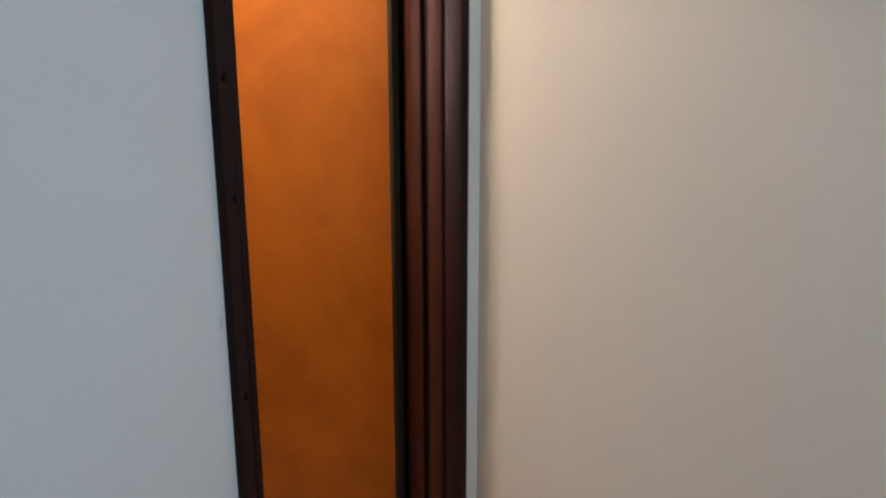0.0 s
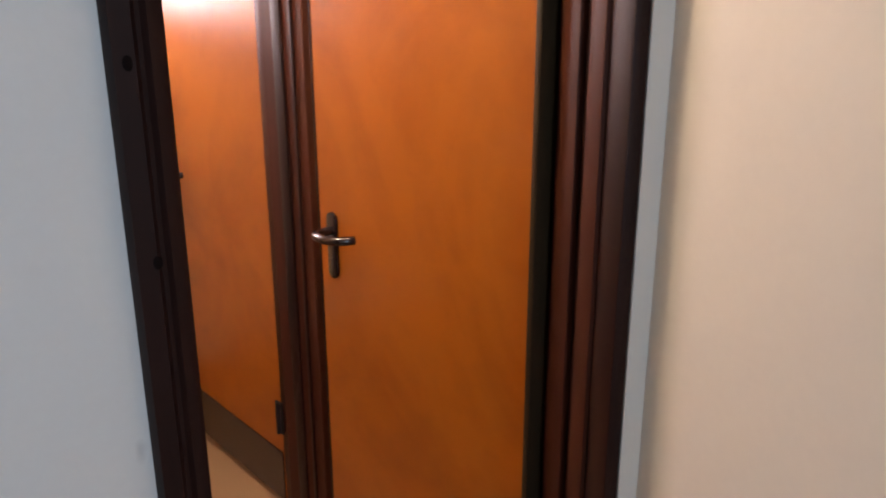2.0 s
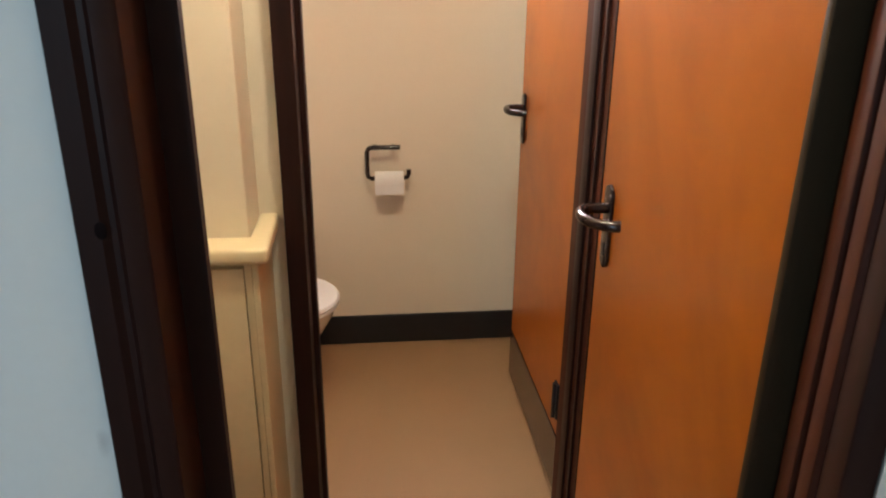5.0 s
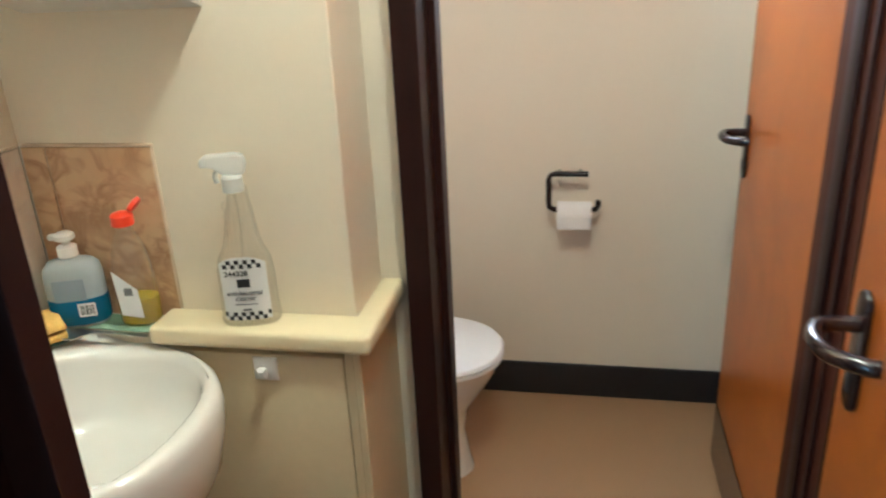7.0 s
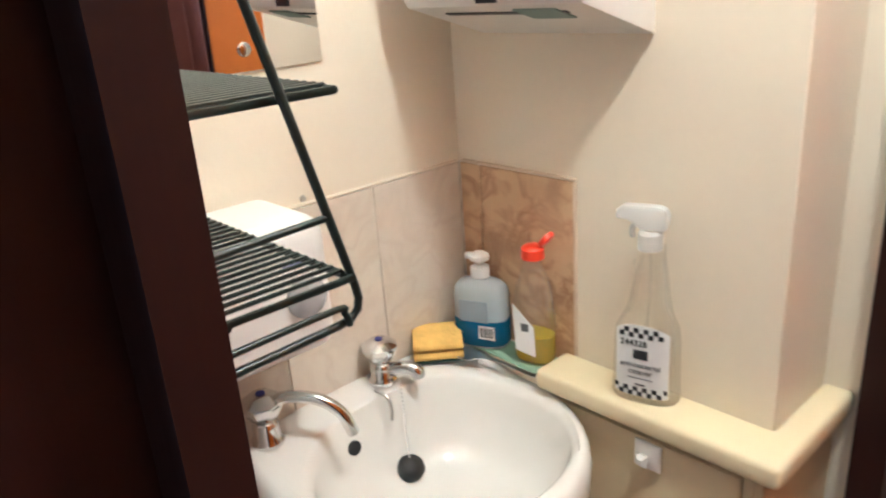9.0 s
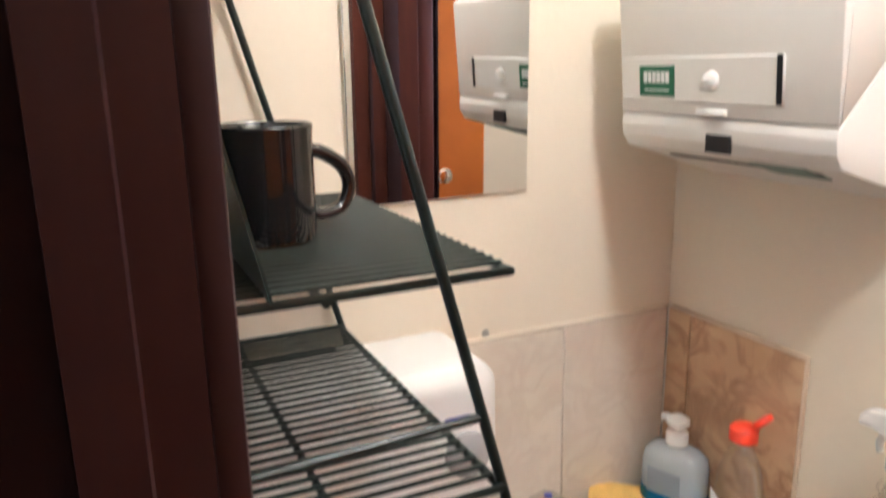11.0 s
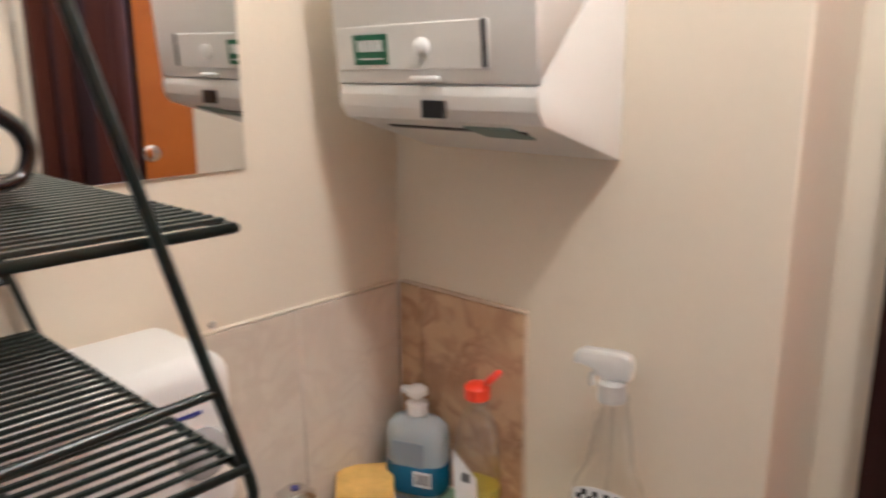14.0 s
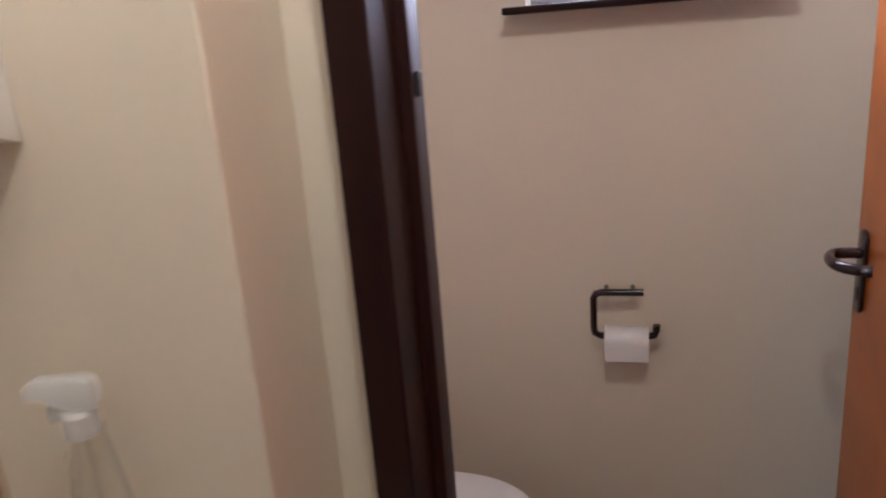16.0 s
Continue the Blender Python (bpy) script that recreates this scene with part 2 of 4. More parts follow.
BLUELIQ = clear("blue_liquid", (0.015, 0.18, 0.37), 0.1, 0.05, 0.6)
YELLIQ = clear("yellow_liquid", (0.88, 0.72, 0.03), 0.1, 0.05, 0.35)
GLASS = clear("window_glass", (0.95, 0.97, 0.98), 0.1, 0.02, 0.0)
SMOKE = clear("smoked_plastic", (0.80, 0.80, 0.82), 0.15, 0.08, 0.35)
BLIND = mat("white_blind_slat", (0.75, 0.76, 0.78), 0.4, var=0.03, bump=0.0)
LAMPGLASS = glow("lamp_diffuser", (1.0, 0.78, 0.5), 3.0)
SKYGLOW = glow("outside_sky", (0.80, 0.90, 1.0), 3.0)
MIRROR = bpy.data.materials.new("mirror_silver")
MIRROR.use_nodes = True
MIRROR.node_tree.nodes["Principled BSDF"].inputs["Metallic"].default_value = 1.0
MIRROR.node_tree.nodes["Principled BSDF"].inputs["Roughness"].default_value = 0.01
MIRROR.node_tree.nodes["Principled BSDF"].inputs["Base Color"].default_value = (0.86, 0.87, 0.86, 1)


# ---------------- mesh helpers ----------------
def box(x0, x1, y0, y1, z0, z1, bevel=0.0, seg=2, bm=None):
    made = bmesh.new()
    v = [made.verts.new((x, y, z)) for x in (x0, x1) for y in (y0, y1) for z in (z0, z1)]
    for f in ((0, 1, 3, 2), (4, 6, 7, 5), (0, 4, 5, 1), (2, 3, 7, 6), (0, 2, 6, 4), (1, 5, 7, 3)):
        made.faces.new([v[i] for i in f])
    bmesh.ops.recalc_face_normals(made, faces=made.faces)
    if bevel:
        bmesh.ops.bevel(made, geom=list(made.edges), offset=bevel, segments=seg, affect="EDGES", profile=0.5)
    return join(bm, made) if bm is not None else made


def join(bm, other):
    me = bpy.data.meshes.new("join")
    other.to_mesh(me)
    other.free()
    bm.from_mesh(me)
    bpy.data.meshes.remove(me)
    return bm


def prism(outline, z0, z1, bevel=0.0, seg=2):
    """An outline in x, y raised from z0 to z1."""
    bm = bmesh.new()
    a = [bm.verts.new((x, y, z0)) for x, y in outline]
    b = [bm.verts.new((x, y, z1)) for x, y in outline]
    bm.faces.new(a[::-1])
    bm.faces.new(b)
    for i in range(len(a)):
        j = (i + 1) % len(a)
        bm.faces.new((a[i], a[j], b[j], b[i]))
    bmesh.ops.recalc_face_normals(bm, faces=bm.faces)
    if bevel:
        bmesh.ops.bevel(bm, geom=list(bm.edges), offset=bevel, segments=seg, affect="EDGES", profile=0.5)
    return bm


def loft(rings, cap=True):
    """Rings of points, all of one length, skinned in order."""
    bm = bmesh.new()
    vs = [[bm.verts.new(p) for p in ring] for ring in rings]
    n = len(vs[0])
    for a, b in zip(vs, vs[1:]):
        for i in range(n):
            j = (i + 1) % n
            bm.faces.new((a[i], a[j], b[j], b[i]))
    if cap:
        bm.faces.new(vs[0][::-1])
        bm.faces.new(vs[-1])
    bmesh.ops.recalc_face_normals(bm, faces=bm.faces)
    return bm


def oval(cx, cy, z, rx, ry, n=28, power=2.0):
    out = []
    for i in range(n):
        a = 2 * math.pi * i / n
        c, s = math.cos(a), math.sin(a)
        out.append((cx + rx * math.copysign(abs(c) ** (2 / power), c), cy + ry * math.copysign(abs(s) ** (2 / power), s), z))
    return out


def lathe(profile, n=28, power=2.0, flat=1.0):
    """Rings of (radius, z) about the z axis; flat squeezes them in y, power above 2 squares them."""
    return loft([oval(0, 0, z, max(r, 1e-4), max(r * flat, 1e-4), n, power) for r, z in profile])


def smooth_path(points, steps=6):
    """A rounded line through the points."""
    pts = [Vector(p) for p in points]
    out = []
    for i in range(len(pts) - 1):
        p0, p1, p2, p3 = pts[max(i - 1, 0)], pts[i], pts[i + 1], pts[min(i + 2, len(pts) - 1)]
        for k in range(steps):
            t = k / steps
            out.append(0.5 * ((2 * p1) + (p2 - p0) * t + (2 * p0 - 5 * p1 + 4 * p2 - p3) * t * t + (3 * p1 - p0 - 3 * p2 + p3) * t ** 3))
    out.append(pts[-1])
    return out


def tube(points, r, n=10, bm=None):
    """A round rod along points; r may be one radius or one for each point."""
    pts = [Vector(p) for p in points]
    rad = r if isinstance(r, (list, tuple)) else [r] * len(pts)
    rings, up = [], None
    for i, p in enumerate(pts):
        d = (pts[min(i + 1, len(pts) - 1)] - pts[max(i - 1, 0)]).normalized()
        if up is None:
            up = d.orthogonal().normalized()
        up = (up - d * up.dot(d)).normalized()
        side = d.cross(up)
        rings.append([p + rad[i] * (math.cos(2 * math.pi * k / n) * up + math.sin(2 * math.pi * k / n) * side) for k in range(n)])
    made = loft(rings)
    return join(bm, made) if bm is not None else made


def shade(me, angle=40):
    for p in me.polygons:
        p.use_smooth = True
    me.set_sharp_from_angle(angle=radians(angle))


def mesh_of(name, bm, material, flat=False):
    me = bpy.data.meshes.new(name)
    bm.to_mesh(me)
    bm.free()
    me.materials.append(material)
    if not flat:
        shade(me)
    return me


def part(name, bm, material, parent=None, label="", m=None):
    ob = new(name, mesh_of(name, bm, material))
    if parent is not None:
        ob.parent = parent
    if m is not None:
        ob.matrix_local = m
    return tagged(ob, label)


def thing(name, label, category, m=None, group="", kind=""):
    ob = new(name)
    ob.empty_display_size = 0.05
    if m is not None:
        ob.matrix_world = m
    return tagged(ob, label, category, group, kind)


def structure(name, bm, material, label, category):
    return tagged(part(name, bm, material), label, category, kind="structure")


def lettering(name, words, size, material, parent, m, label=""):
    cu = bpy.data.curves.new(name, "FONT")
    cu.body, cu.size, cu.align_x, cu.align_y, cu.extrude = words, size, "CENTER", "CENTER", 0.0002
    cu.offset = size * 0.018
    tmp = bpy.data.objects.new("tmp", cu)
    me = bpy.data.meshes.new_from_object(tmp)
    bpy.data.objects.remove(tmp)
    me.name = name
    me.materials.clear()
    me.materials.append(material)
    ob = new(name, me)
    ob.parent = parent
    ob.matrix_local = m
    return tagged(ob, label)


def cut_wall(blocks):
    bm = bmesh.new()
    for b in blocks:
        box(*b, bm=bm)
    return bm


# ---------------- the rooms ----------------
XL, XR = -0.320, 0.965          # vestibule, side to side
YH, YF = 0.800, 0.905           # hall wall, both faces
YBOX, YP, YP2 = 1.608, 1.762, 1.860  # pipe boxing, partition
HEAD = 2.10                     # soffit of both doorways
YB = 2.885                      # toilet's back wall
CEILZ = 2.43

structure("floor", box(-3.2, 1.4, -1.6, 3.3, -0.1, 0.0), FLOOR, "tan speckled sheet vinyl floor", "floor")
structure("ceiling", box(-3.2, 1.4, -1.6, 3.3, CEILZ, CEILZ + 0.1), CEIL, "plain off-white painted ceiling", "ceiling")
structure("wall_hall", cut_wall([(-3.2, 0.250, YH, YF, 0, CEILZ), (0.250, 0.952, YH, YF, HEAD + 0.04, CEILZ), (0.952, 1.25, YH, YF, 0, CEILZ)]), HALLWALL, "white painted hall wall round the doorway", "wall")
structure("wall_left", box(XL - 0.12, XL, YF, 3.3, 0, CEILZ), WALL, "cream painted wall behind the wash basin", "wall")
structure("wall_right", cut_wall([(XR, XR + 0.12, YF, YP, 0, CEILZ), (1.20, 1.32, YP2, 3.3, 0, CEILZ)]), WALL, "cream painted side wall behind the open doors", "wall")
structure("wall_partition", cut_wall([(XL, 0.285, YP, YP2, 0, CEILZ), (0.285, 0.975, YP, YP2, HEAD + 0.04, CEILZ), (0.975, 1.32, YP, YP2, 0, CEILZ)]), WALL, "cream partition wall with the inner doorway", "wall")
structure("wall_boxing", box(XL - 0.01, 0.219, YBOX, YP, 0.001, CEILZ - 0.001, 0.002, 1), WALL, "cream painted pipe boxing above the cabinet", "wall")
WX0, WX1, WZ0, WZ1 = 0.315, 0.850, 1.509, 2.10
structure("wall_back", cut_wall([(XL, WX0, YB, YB + 0.16, 0, CEILZ), (WX1, 1.32, YB, YB + 0.16, 0, CEILZ), (WX0, WX1, YB, YB + 0.16, 0, WZ0 - 0.02), (WX0, WX1, YB, YB + 0.16, WZ1, CEILZ)]), WALL, "cream textured wall with a small high window", "wall")
structure("hall_wall_far", cut_wall([(-3.2, -0.76, -1.6, -1.5, 0, CEILZ), (-0.20, 1.3, -1.6, -1.5, 0, CEILZ), (-0.76, -0.20, -1.6, -1.5, 0, 0.95), (-0.76, -0.20, -1.6, -1.5, 2.2, CEILZ)]), HALLWALL, "plain white hall wall with an added window opening", "wall")
structure("hall_wall_end", box(-3.2, -3.1, -1.5, YH, 0, CEILZ), HALLWALL, "plain white hall end wall", "wall")

# splayed hall wall beside the door
SD = Vector((-0.424, -0.906, 0))
SN = Vector((-0.906, 0.424, 0))
S0 = Vector((0.893, 0.800, 0))


def splay(s, depth):
    p = S0 + SD * s - SN * (-depth)
    return (p.x, p.y)


def splay_block(s0, s1, d0, d1, z0, z1, bevel=0.0):
    return prism([splay(s0, d0), splay(s1, d0), splay(s1, d1), splay(s0, d1)], z0, z1, bevel)


# stepped back past the frame, a shape chosen to leave a shaded strip there
structure("wall_splay", prism([splay(0.0, -0.16), splay(2.55, -0.16), splay(2.55, -0.042), splay(0.256, -0.042), splay(0.2450, -0.0175), splay(0.0, -0.0175)][::-1], 0, CEILZ), WARMWALL, "splayed hall wall beside the door, warm lamplight put into its colour", "wall")

# skirting
structure("baseboard", box(XL, 1.199, YB - 0.012, YB - 0.0005, 0.0, 0.122, 0.003, 2), BLACK, "black vinyl skirting along the toilet wall", "skirting")
structure("baseboard_left", box(XL + 0.0005, XL + 0.012, YP2, YB - 0.013, 0.0, 0.122, 0.003, 2), BLACK, "black vinyl skirting beside the toilet", "skirting")

# ---------------- door frames ----------------
f1 = thing("door_frame_1", "dark mahogany-stained frame of the hall doorway", "door frame", kind="structure")
arch = prism([(0.212, YH - 0.004), (0.215, YH - 0.017), (0.236, YH - 0.019), (0.242, YH - 0.013), (0.247, YH - 0.013), (0.252, YH - 0.018), (0.267, YH - 0.016), (0.271, YH - 0.012), (0.271, YH + 0.002), (0.212, YH + 0.002)], 0, HEAD + 0.09)
part("architrave", arch, DARK, f1)
part("lining", prism([(0.252, YH + 0.0025), (0.270, YH + 0.0025), (0.270, YH + 0.070), (0.297, YH + 0.072), (0.297, YF - 0.018), (0.288, YF - 0.017), (0.288, YF - 0.0025), (0.252, YF - 0.0025)], 0, HEAD + 0.04), DARK, f1)
part("inner_architrave", box(0.190, 0.2515, YF + 0.001, YF + 0.012, 0, HEAD + 0.09, 0.003), DARK, f1)
part("face_strip", box(0.841, 0.889, YH - 0.018, YH - 0.006, 0, HEAD + 0.04, 0.0015, 2), STRIPBROWN, f1)
part("lining", box(0.8895, 0.906, YH - 0.005, YH + 0.020, 0, HEAD + 0.04, 0.001, 1), DARK, f1)
part("head", box(0.299, 0.839, YH - 0.015, YF - 0.002, HEAD, HEAD + 0.04, 0.002), DARK, f1)
for kx, kz in ((0.228, 1.432), (0.236, 1.228), (0.231, 0.86)):
    part("knot", loft([oval(0, 0, z, r, r * 1.5, 14) for r, z in ((0.0052, 0.0), (0.0047, 0.0004))]), KNOT, f1, "dark knot in the timber", pose(kx, YH - 0.0188, kz, 90, 0, 0))
part("head_architrave", box(0.216, 0.893, YH - 0.022, YH - 0.0195, HEAD + 0.04, HEAD + 0.09), DARK, f1)
# post and mouldings on the splayed side
part("post", splay_block(0.000, 0.046, -0.0170, 0.002, 0, HEAD + 0.09, 0.002), DARK, f1)
part("moulding", splay_block(0.047, 0.108, -0.0170, 0.012, 0, HEAD + 0.09, 0.0025), REDWOOD, f1)
part("bead", splay_block(0.109, 0.136, -0.0170, 0.002, 0, HEAD + 0.09, 0.003), DARK, f1)
part("moulding", splay_block(0.137, 0.182, -0.0170, 0.012, 0, HEAD + 0.09, 0.0025), REDWOOD, f1)
part("architrave", splay_block(0.183, 0.244, -0.0170, 0.006, 0, HEAD + 0.09, 0.003), DARK, f1)

f2 = thing("door_frame_2", "dark mahogany-stained frame of the inner doorway", "door frame", kind="structure")
part("lining", prism([(0.276, 1.720), (0.318, 1.720), (0.318, 1.802), (0.330, 1.804), (0.330, 1.850), (0.320, 1.852), (0.320, YP2 + 0.018), (0.276, YP2 + 0.018)], 0, HEAD + 0.04, 0.002, 1), DARK, f2)
part("lining", prism([(0.935, 1.600), (0.964, 1.600), (0.964, 1.700), (0.974, 1.700), (0.974, 1.862), (0.966, 1.862), (0.950, 1.850), (0.950, 1.800), (0.935, 1.798)], 0, HEAD + 0.04, 0.002, 1), REDWOOD, f2)
part("stop_bead", box(0.9285, 0.9348, 1.690, 1.735, 0, HEAD, 0.002), DARK, f2)
part("stop_bead", box(0.9285, 0.9348, 1.640, 1.652, 0, HEAD, 0.002), DARK, f2)
part("head", box(0.319, 0.928, 1.722, YP2 + 0.016, HEAD, HEAD + 0.04, 0.002), DARK, f2)
part("latch_keep", box(0.3285, 0.3340, 1.818, 1.830, 1.402, 1.428, 0.001, 1), BLACK, f2, "small dark latch keep")


# ---------------- doors ----------------
def lever_set(parent, x, y, zlow, zhigh, side, towards):
    """A backplate with a looped lever on the face at x; side: which way the face looks; towards: which way the lever points."""
    zm = zhigh - 0.045
    plate = prism(oval_outline(y, (zlow + zhigh) / 2, 0.0195, (zhigh - zlow) / 2), 0, 0.008, 0.002)
    h = part("door_handle", plate, BRONZE, parent, "dark brown plastic lever handle on a long plate")
    turn = Matrix(((0, 0, side, x), (1, 0, 0, 0), (0, 1, 0, 0), (0, 0, 0, 1)))
    h.data.transform(turn)
    h.data.update()
    if side < 0:
        h.data.flip_normals()
    path = smooth_path([(x, y, zm), (x + side * 0.036, y, zm), (x + side * 0.058, y + towards * 0.010, zm), (x + side * 0.068, y + towards * 0.042, zm), (x + side * 0.062, y + towards * 0.078, zm), (x + side * 0.036, y + towards * 0.102, zm), (x + side * 0.018, y + towards * 0.108, zm)])
    part("lever", tube(path, 0.0104, 12), BRONZE, h)
    part("keyhole_cover", box(*sorted((x + side * 0.0075, x + side * 0.0095)), y - 0.006, y + 0.006, zlow + 0.025, zlow + 0.05, 0.001, 1), BLACK, h)
    return h


def oval_outline(cx, cy, rx, ry):
    out = []
    for k in range(9):
        a = math.pi * k / 8
        out.append((cx + rx * math.cos(a), cy + ry - rx + rx * math.sin(a)))
    for k in range(9):
        a = math.pi + math.pi * k / 8
        out.append((cx + rx * math.cos(a), cy - ry + rx + rx * math.sin(a)))
    return out


def hinge(parent, x, y, z):
    h = part("hinge", box(x - 0.003, x + 0.003, y - 0.018, y + 0.018, z - 0.052, z + 0.052, 0.001, 1), BLACK, parent, "dark steel butt hinge")
    part("knuckle", tube([(x - 0.006, y, z - 0.052), (x - 0.006, y, z + 0.052)], 0.006), BLACK, h)


d1 = thing("door_1", "open orange-veneered flush hall door", "door", kind="structure")
part("leaf", box(0.908, 0.948, YH + 0.024, 1.520, 0.008, HEAD - 0.005, 0.0015, 1), VENEER, d1)
part("edge_lipping", box(0.9065, 0.9495, 1.5205, 1.526, 0.008, HEAD - 0.005, 0.001, 1), DARK, d1)
lever_set(d1, 0.908, 1.462, 0.896, 1.060, -1, -1)
for z in (0.335, 1.84):
    hinge(d1, 0.912, YH + 0.021, z)

d2 = thing("door_2", "open orange-veneered flush inner door with a kick plate", "door", kind="structure")
part("leaf", box(0.966, 1.006, 1.878, 2.560, 0.026, HEAD - 0.005, 0.0015, 1), VENEER, d2)
part("edge_lipping", box(0.9645, 1.0075, 1.870, 1.8775, 0.026, HEAD - 0.005, 0.001, 1), DARK, d2)
part("kick_plate", box(0.9615, 0.9655, 1.885, 2.553, 0.030, 0.205, 0.001, 1), BRONZE, d2, "dark brown kick plate")
lever_set(d2, 0.966, 2.512, 0.898, 1.060, -1, -1)
for z in (0.346, 1.905):
    hinge(d2, 0.9455, 1.858, z)

# ---------------- the toilet's window ----------------
w1 = thing("window_1", "small high white window with a slatted blind", "window", kind="structure")
part("window_sill", box(0.272, 0.889, 2.790, YB + 0.10, WZ0 - 0.022, WZ0 - 0.006, 0.003), DARK, w1, "dark-stained wooden sill")
FY0, FY1 = YB + 0.105, YB + 0.155
for x0, x1, z0, z1 in ((WX0, WX0 + 0.045, WZ0 - 0.006, WZ1), (WX1 - 0.045, WX1, WZ0 - 0.006, WZ1), (WX0 + 0.0455, WX1 - 0.0455, WZ0 - 0.006, WZ0 + 0.04), (WX0 + 0.0455, WX1 - 0.0455, WZ1 - 0.045, WZ1)):
    part("window_frame", box(x0, x1, FY0, FY1, z0, z1, 0.003), WHITE, w1)
pane = part("pane", box(WX0 + 0.0455, WX1 - 0.0455, FY0 + 0.02, FY0 + 0.026, WZ0 + 0.041, WZ1 - 0.046), GLASS, w1)
pane.visible_shadow = False
wb = thing("venetian_blind", "white slatted blind hanging in the window recess", "blind")
slat_me = None
zz = WZ0 + 0.028
while zz < WZ1 - 0.05:
    if slat_me is None:
        s = part("slat", box(-(WX1 - WX0) / 2 + 0.012, (WX1 - WX0) / 2 - 0.012, -0.012, 0.012, -0.0006, 0.0006), BLIND, wb)
        slat_me = s.data
    else:
        s = new("slat", slat_me)
        s.parent = wb
    s.matrix_local = pose((WX0 + WX1) / 2, YB + 0.075, zz, 28, 0, 0)
    zz += 0.021
part("bottom_rail", box(WX0 + 0.01, WX1 - 0.01, YB + 0.064, YB + 0.086, WZ0 + 0.004, WZ0 + 0.016, 0.002), BLIND, wb)
part("head_rail", box(WX0 + 0.005, WX1 - 0.005, YB + 0.060, YB + 0.092, WZ1 - 0.035, WZ1 - 0.002, 0.002), BLIND, wb)
for x in (WX0 + 0.09, WX1 - 0.09):
    part("cord", tube([(x, YB + 0.061, WZ0 + 0.01), (x, YB + 0.061, WZ1 - 0.03)], 0.0012, 6), BLIND, wb)
structure("backdrop", box(-0.6, 1.8, 3.9, 3.92, 0.6, 3.2), SKYGLOW, "bright overcast daylight outside the window", "sky")

# hall window, behind the camera: unseen, added and placed to balance the hall walls' light
w2 = thing("window_2", "unseen white hall window, added as the source of blue daylight", "window", kind="structure")
for x0, x1, z0, z1 in ((-0.76, -0.71, 0.95, 2.2), (-0.25, -0.20, 0.95, 2.2), (-0.709, -0.251, 0.95, 1.01), (-0.709, -0.251, 2.14, 2.2)):
    part("window_frame", box(x0, x1, -1.58, -1.52, z0, z1, 0.003), WHITE, w2)
hall_pane = part("pane", box(-0.709, -0.251, -1.556, -1.550, 1.011, 2.139), GLASS, w2)
hall_pane.visible_shadow = False

# ---------------- ceiling lamp ----------------
cl = thing("ceiling_light", "round ceiling light with a frosted diffuser", "lamp", pose(0.550, 1.278, CEILZ))
part("base", lathe([(0.11, 0.0), (0.11, -0.02), (0.10, -0.024)]), WHITE, cl)
part("diffuser", lathe([(0.10, -0.0245), (0.095, -0.05), (0.07, -0.072), (0.03, -0.08)]), LAMPGLASS, cl)

# ---------------- wash place ----------------
# cabinet below the worktop
cab = thing("vanity_cabinet", "beige painted cupboard below the cream worktop", "cabinet")
part("body", box(-0.100, 0.227, 1.562, YBOX - 0.001, 0.0, 0.892, 0.0015, 1), CABINET, cab)
part("side_panel", box(0.2280, 0.240, 1.545, YP - 0.001, 0.0, 0.8915, 0.0015, 1), CABINET, cab)
cdoor = part("door", box(-0.095, 0.211, 1.545, 1.5615, 0.02, 0.880, 0.002), CABINET, cab)
part("stile", box(0.2135, 0.2275, 1.546, 1.5615, 0.0, 0.8915, 0.0015, 1), CABINET, cab)
knob = loft([[(0.083 + sx * r, 1.5445 - d, 0.856 + sz * r) for sx, sz in ((-1, -1), (1, -1), (1, 1), (-1, 1))] for r, d in ((0.020, 0.0), (0.020, 0.003), (0.0165, 0.006), (0.006, 0.010), (0.006, 0.016), (0.009, 0.018), (0.004, 0.023))])
part("knob", knob, WHITE, cdoor, "square white plastic knob")
tagged(part("worktop", prism([(-0.104, 1.530), (0.262, 1.530), (0.262, YP - 0.001), (0.2195, YP - 0.001), (0.2195, YBOX - 0.001), (-0.104, YBOX - 0.001)], 0.893, 0.926, 0.009, 4), CREAMTOP), "cream laminate worktop with a rounded edge", "worktop")
tagged(part("corner_ledge", box(XL + 0.001, -0.106, 1.552, YBOX - 0.007, 0.876, 0.912, 0.002), WALL), "narrow ledge behind the wash basin corner", "ledge")
cloth = bmesh.new()
bmesh.ops.create_grid(cloth, x_segments=24, y_segments=12, size=1.0)
for v in cloth.verts:
    x, y = -0.203 + v.co.x * 0.096, 1.566 + v.co.y * (0.026 + 0.004 * v.co.x)
    v.co = (x, y, 0.9145 + 0.002 * noise.noise((x * 40, y * 40, 0)))
sol = bmesh.ops.extrude_face_region(cloth, geom=list(cloth.faces))
for v in sol["geom"]:
    if isinstance(v, bmesh.types.BMVert):
        v.co.z -= 0.002
bmesh.ops.recalc_face_normals(cloth, faces=cloth.faces)
tagged(part("cleaning_cloth", cloth, GREENCLOTH), "flat pale green cloth under the soap bottles", "cloth")


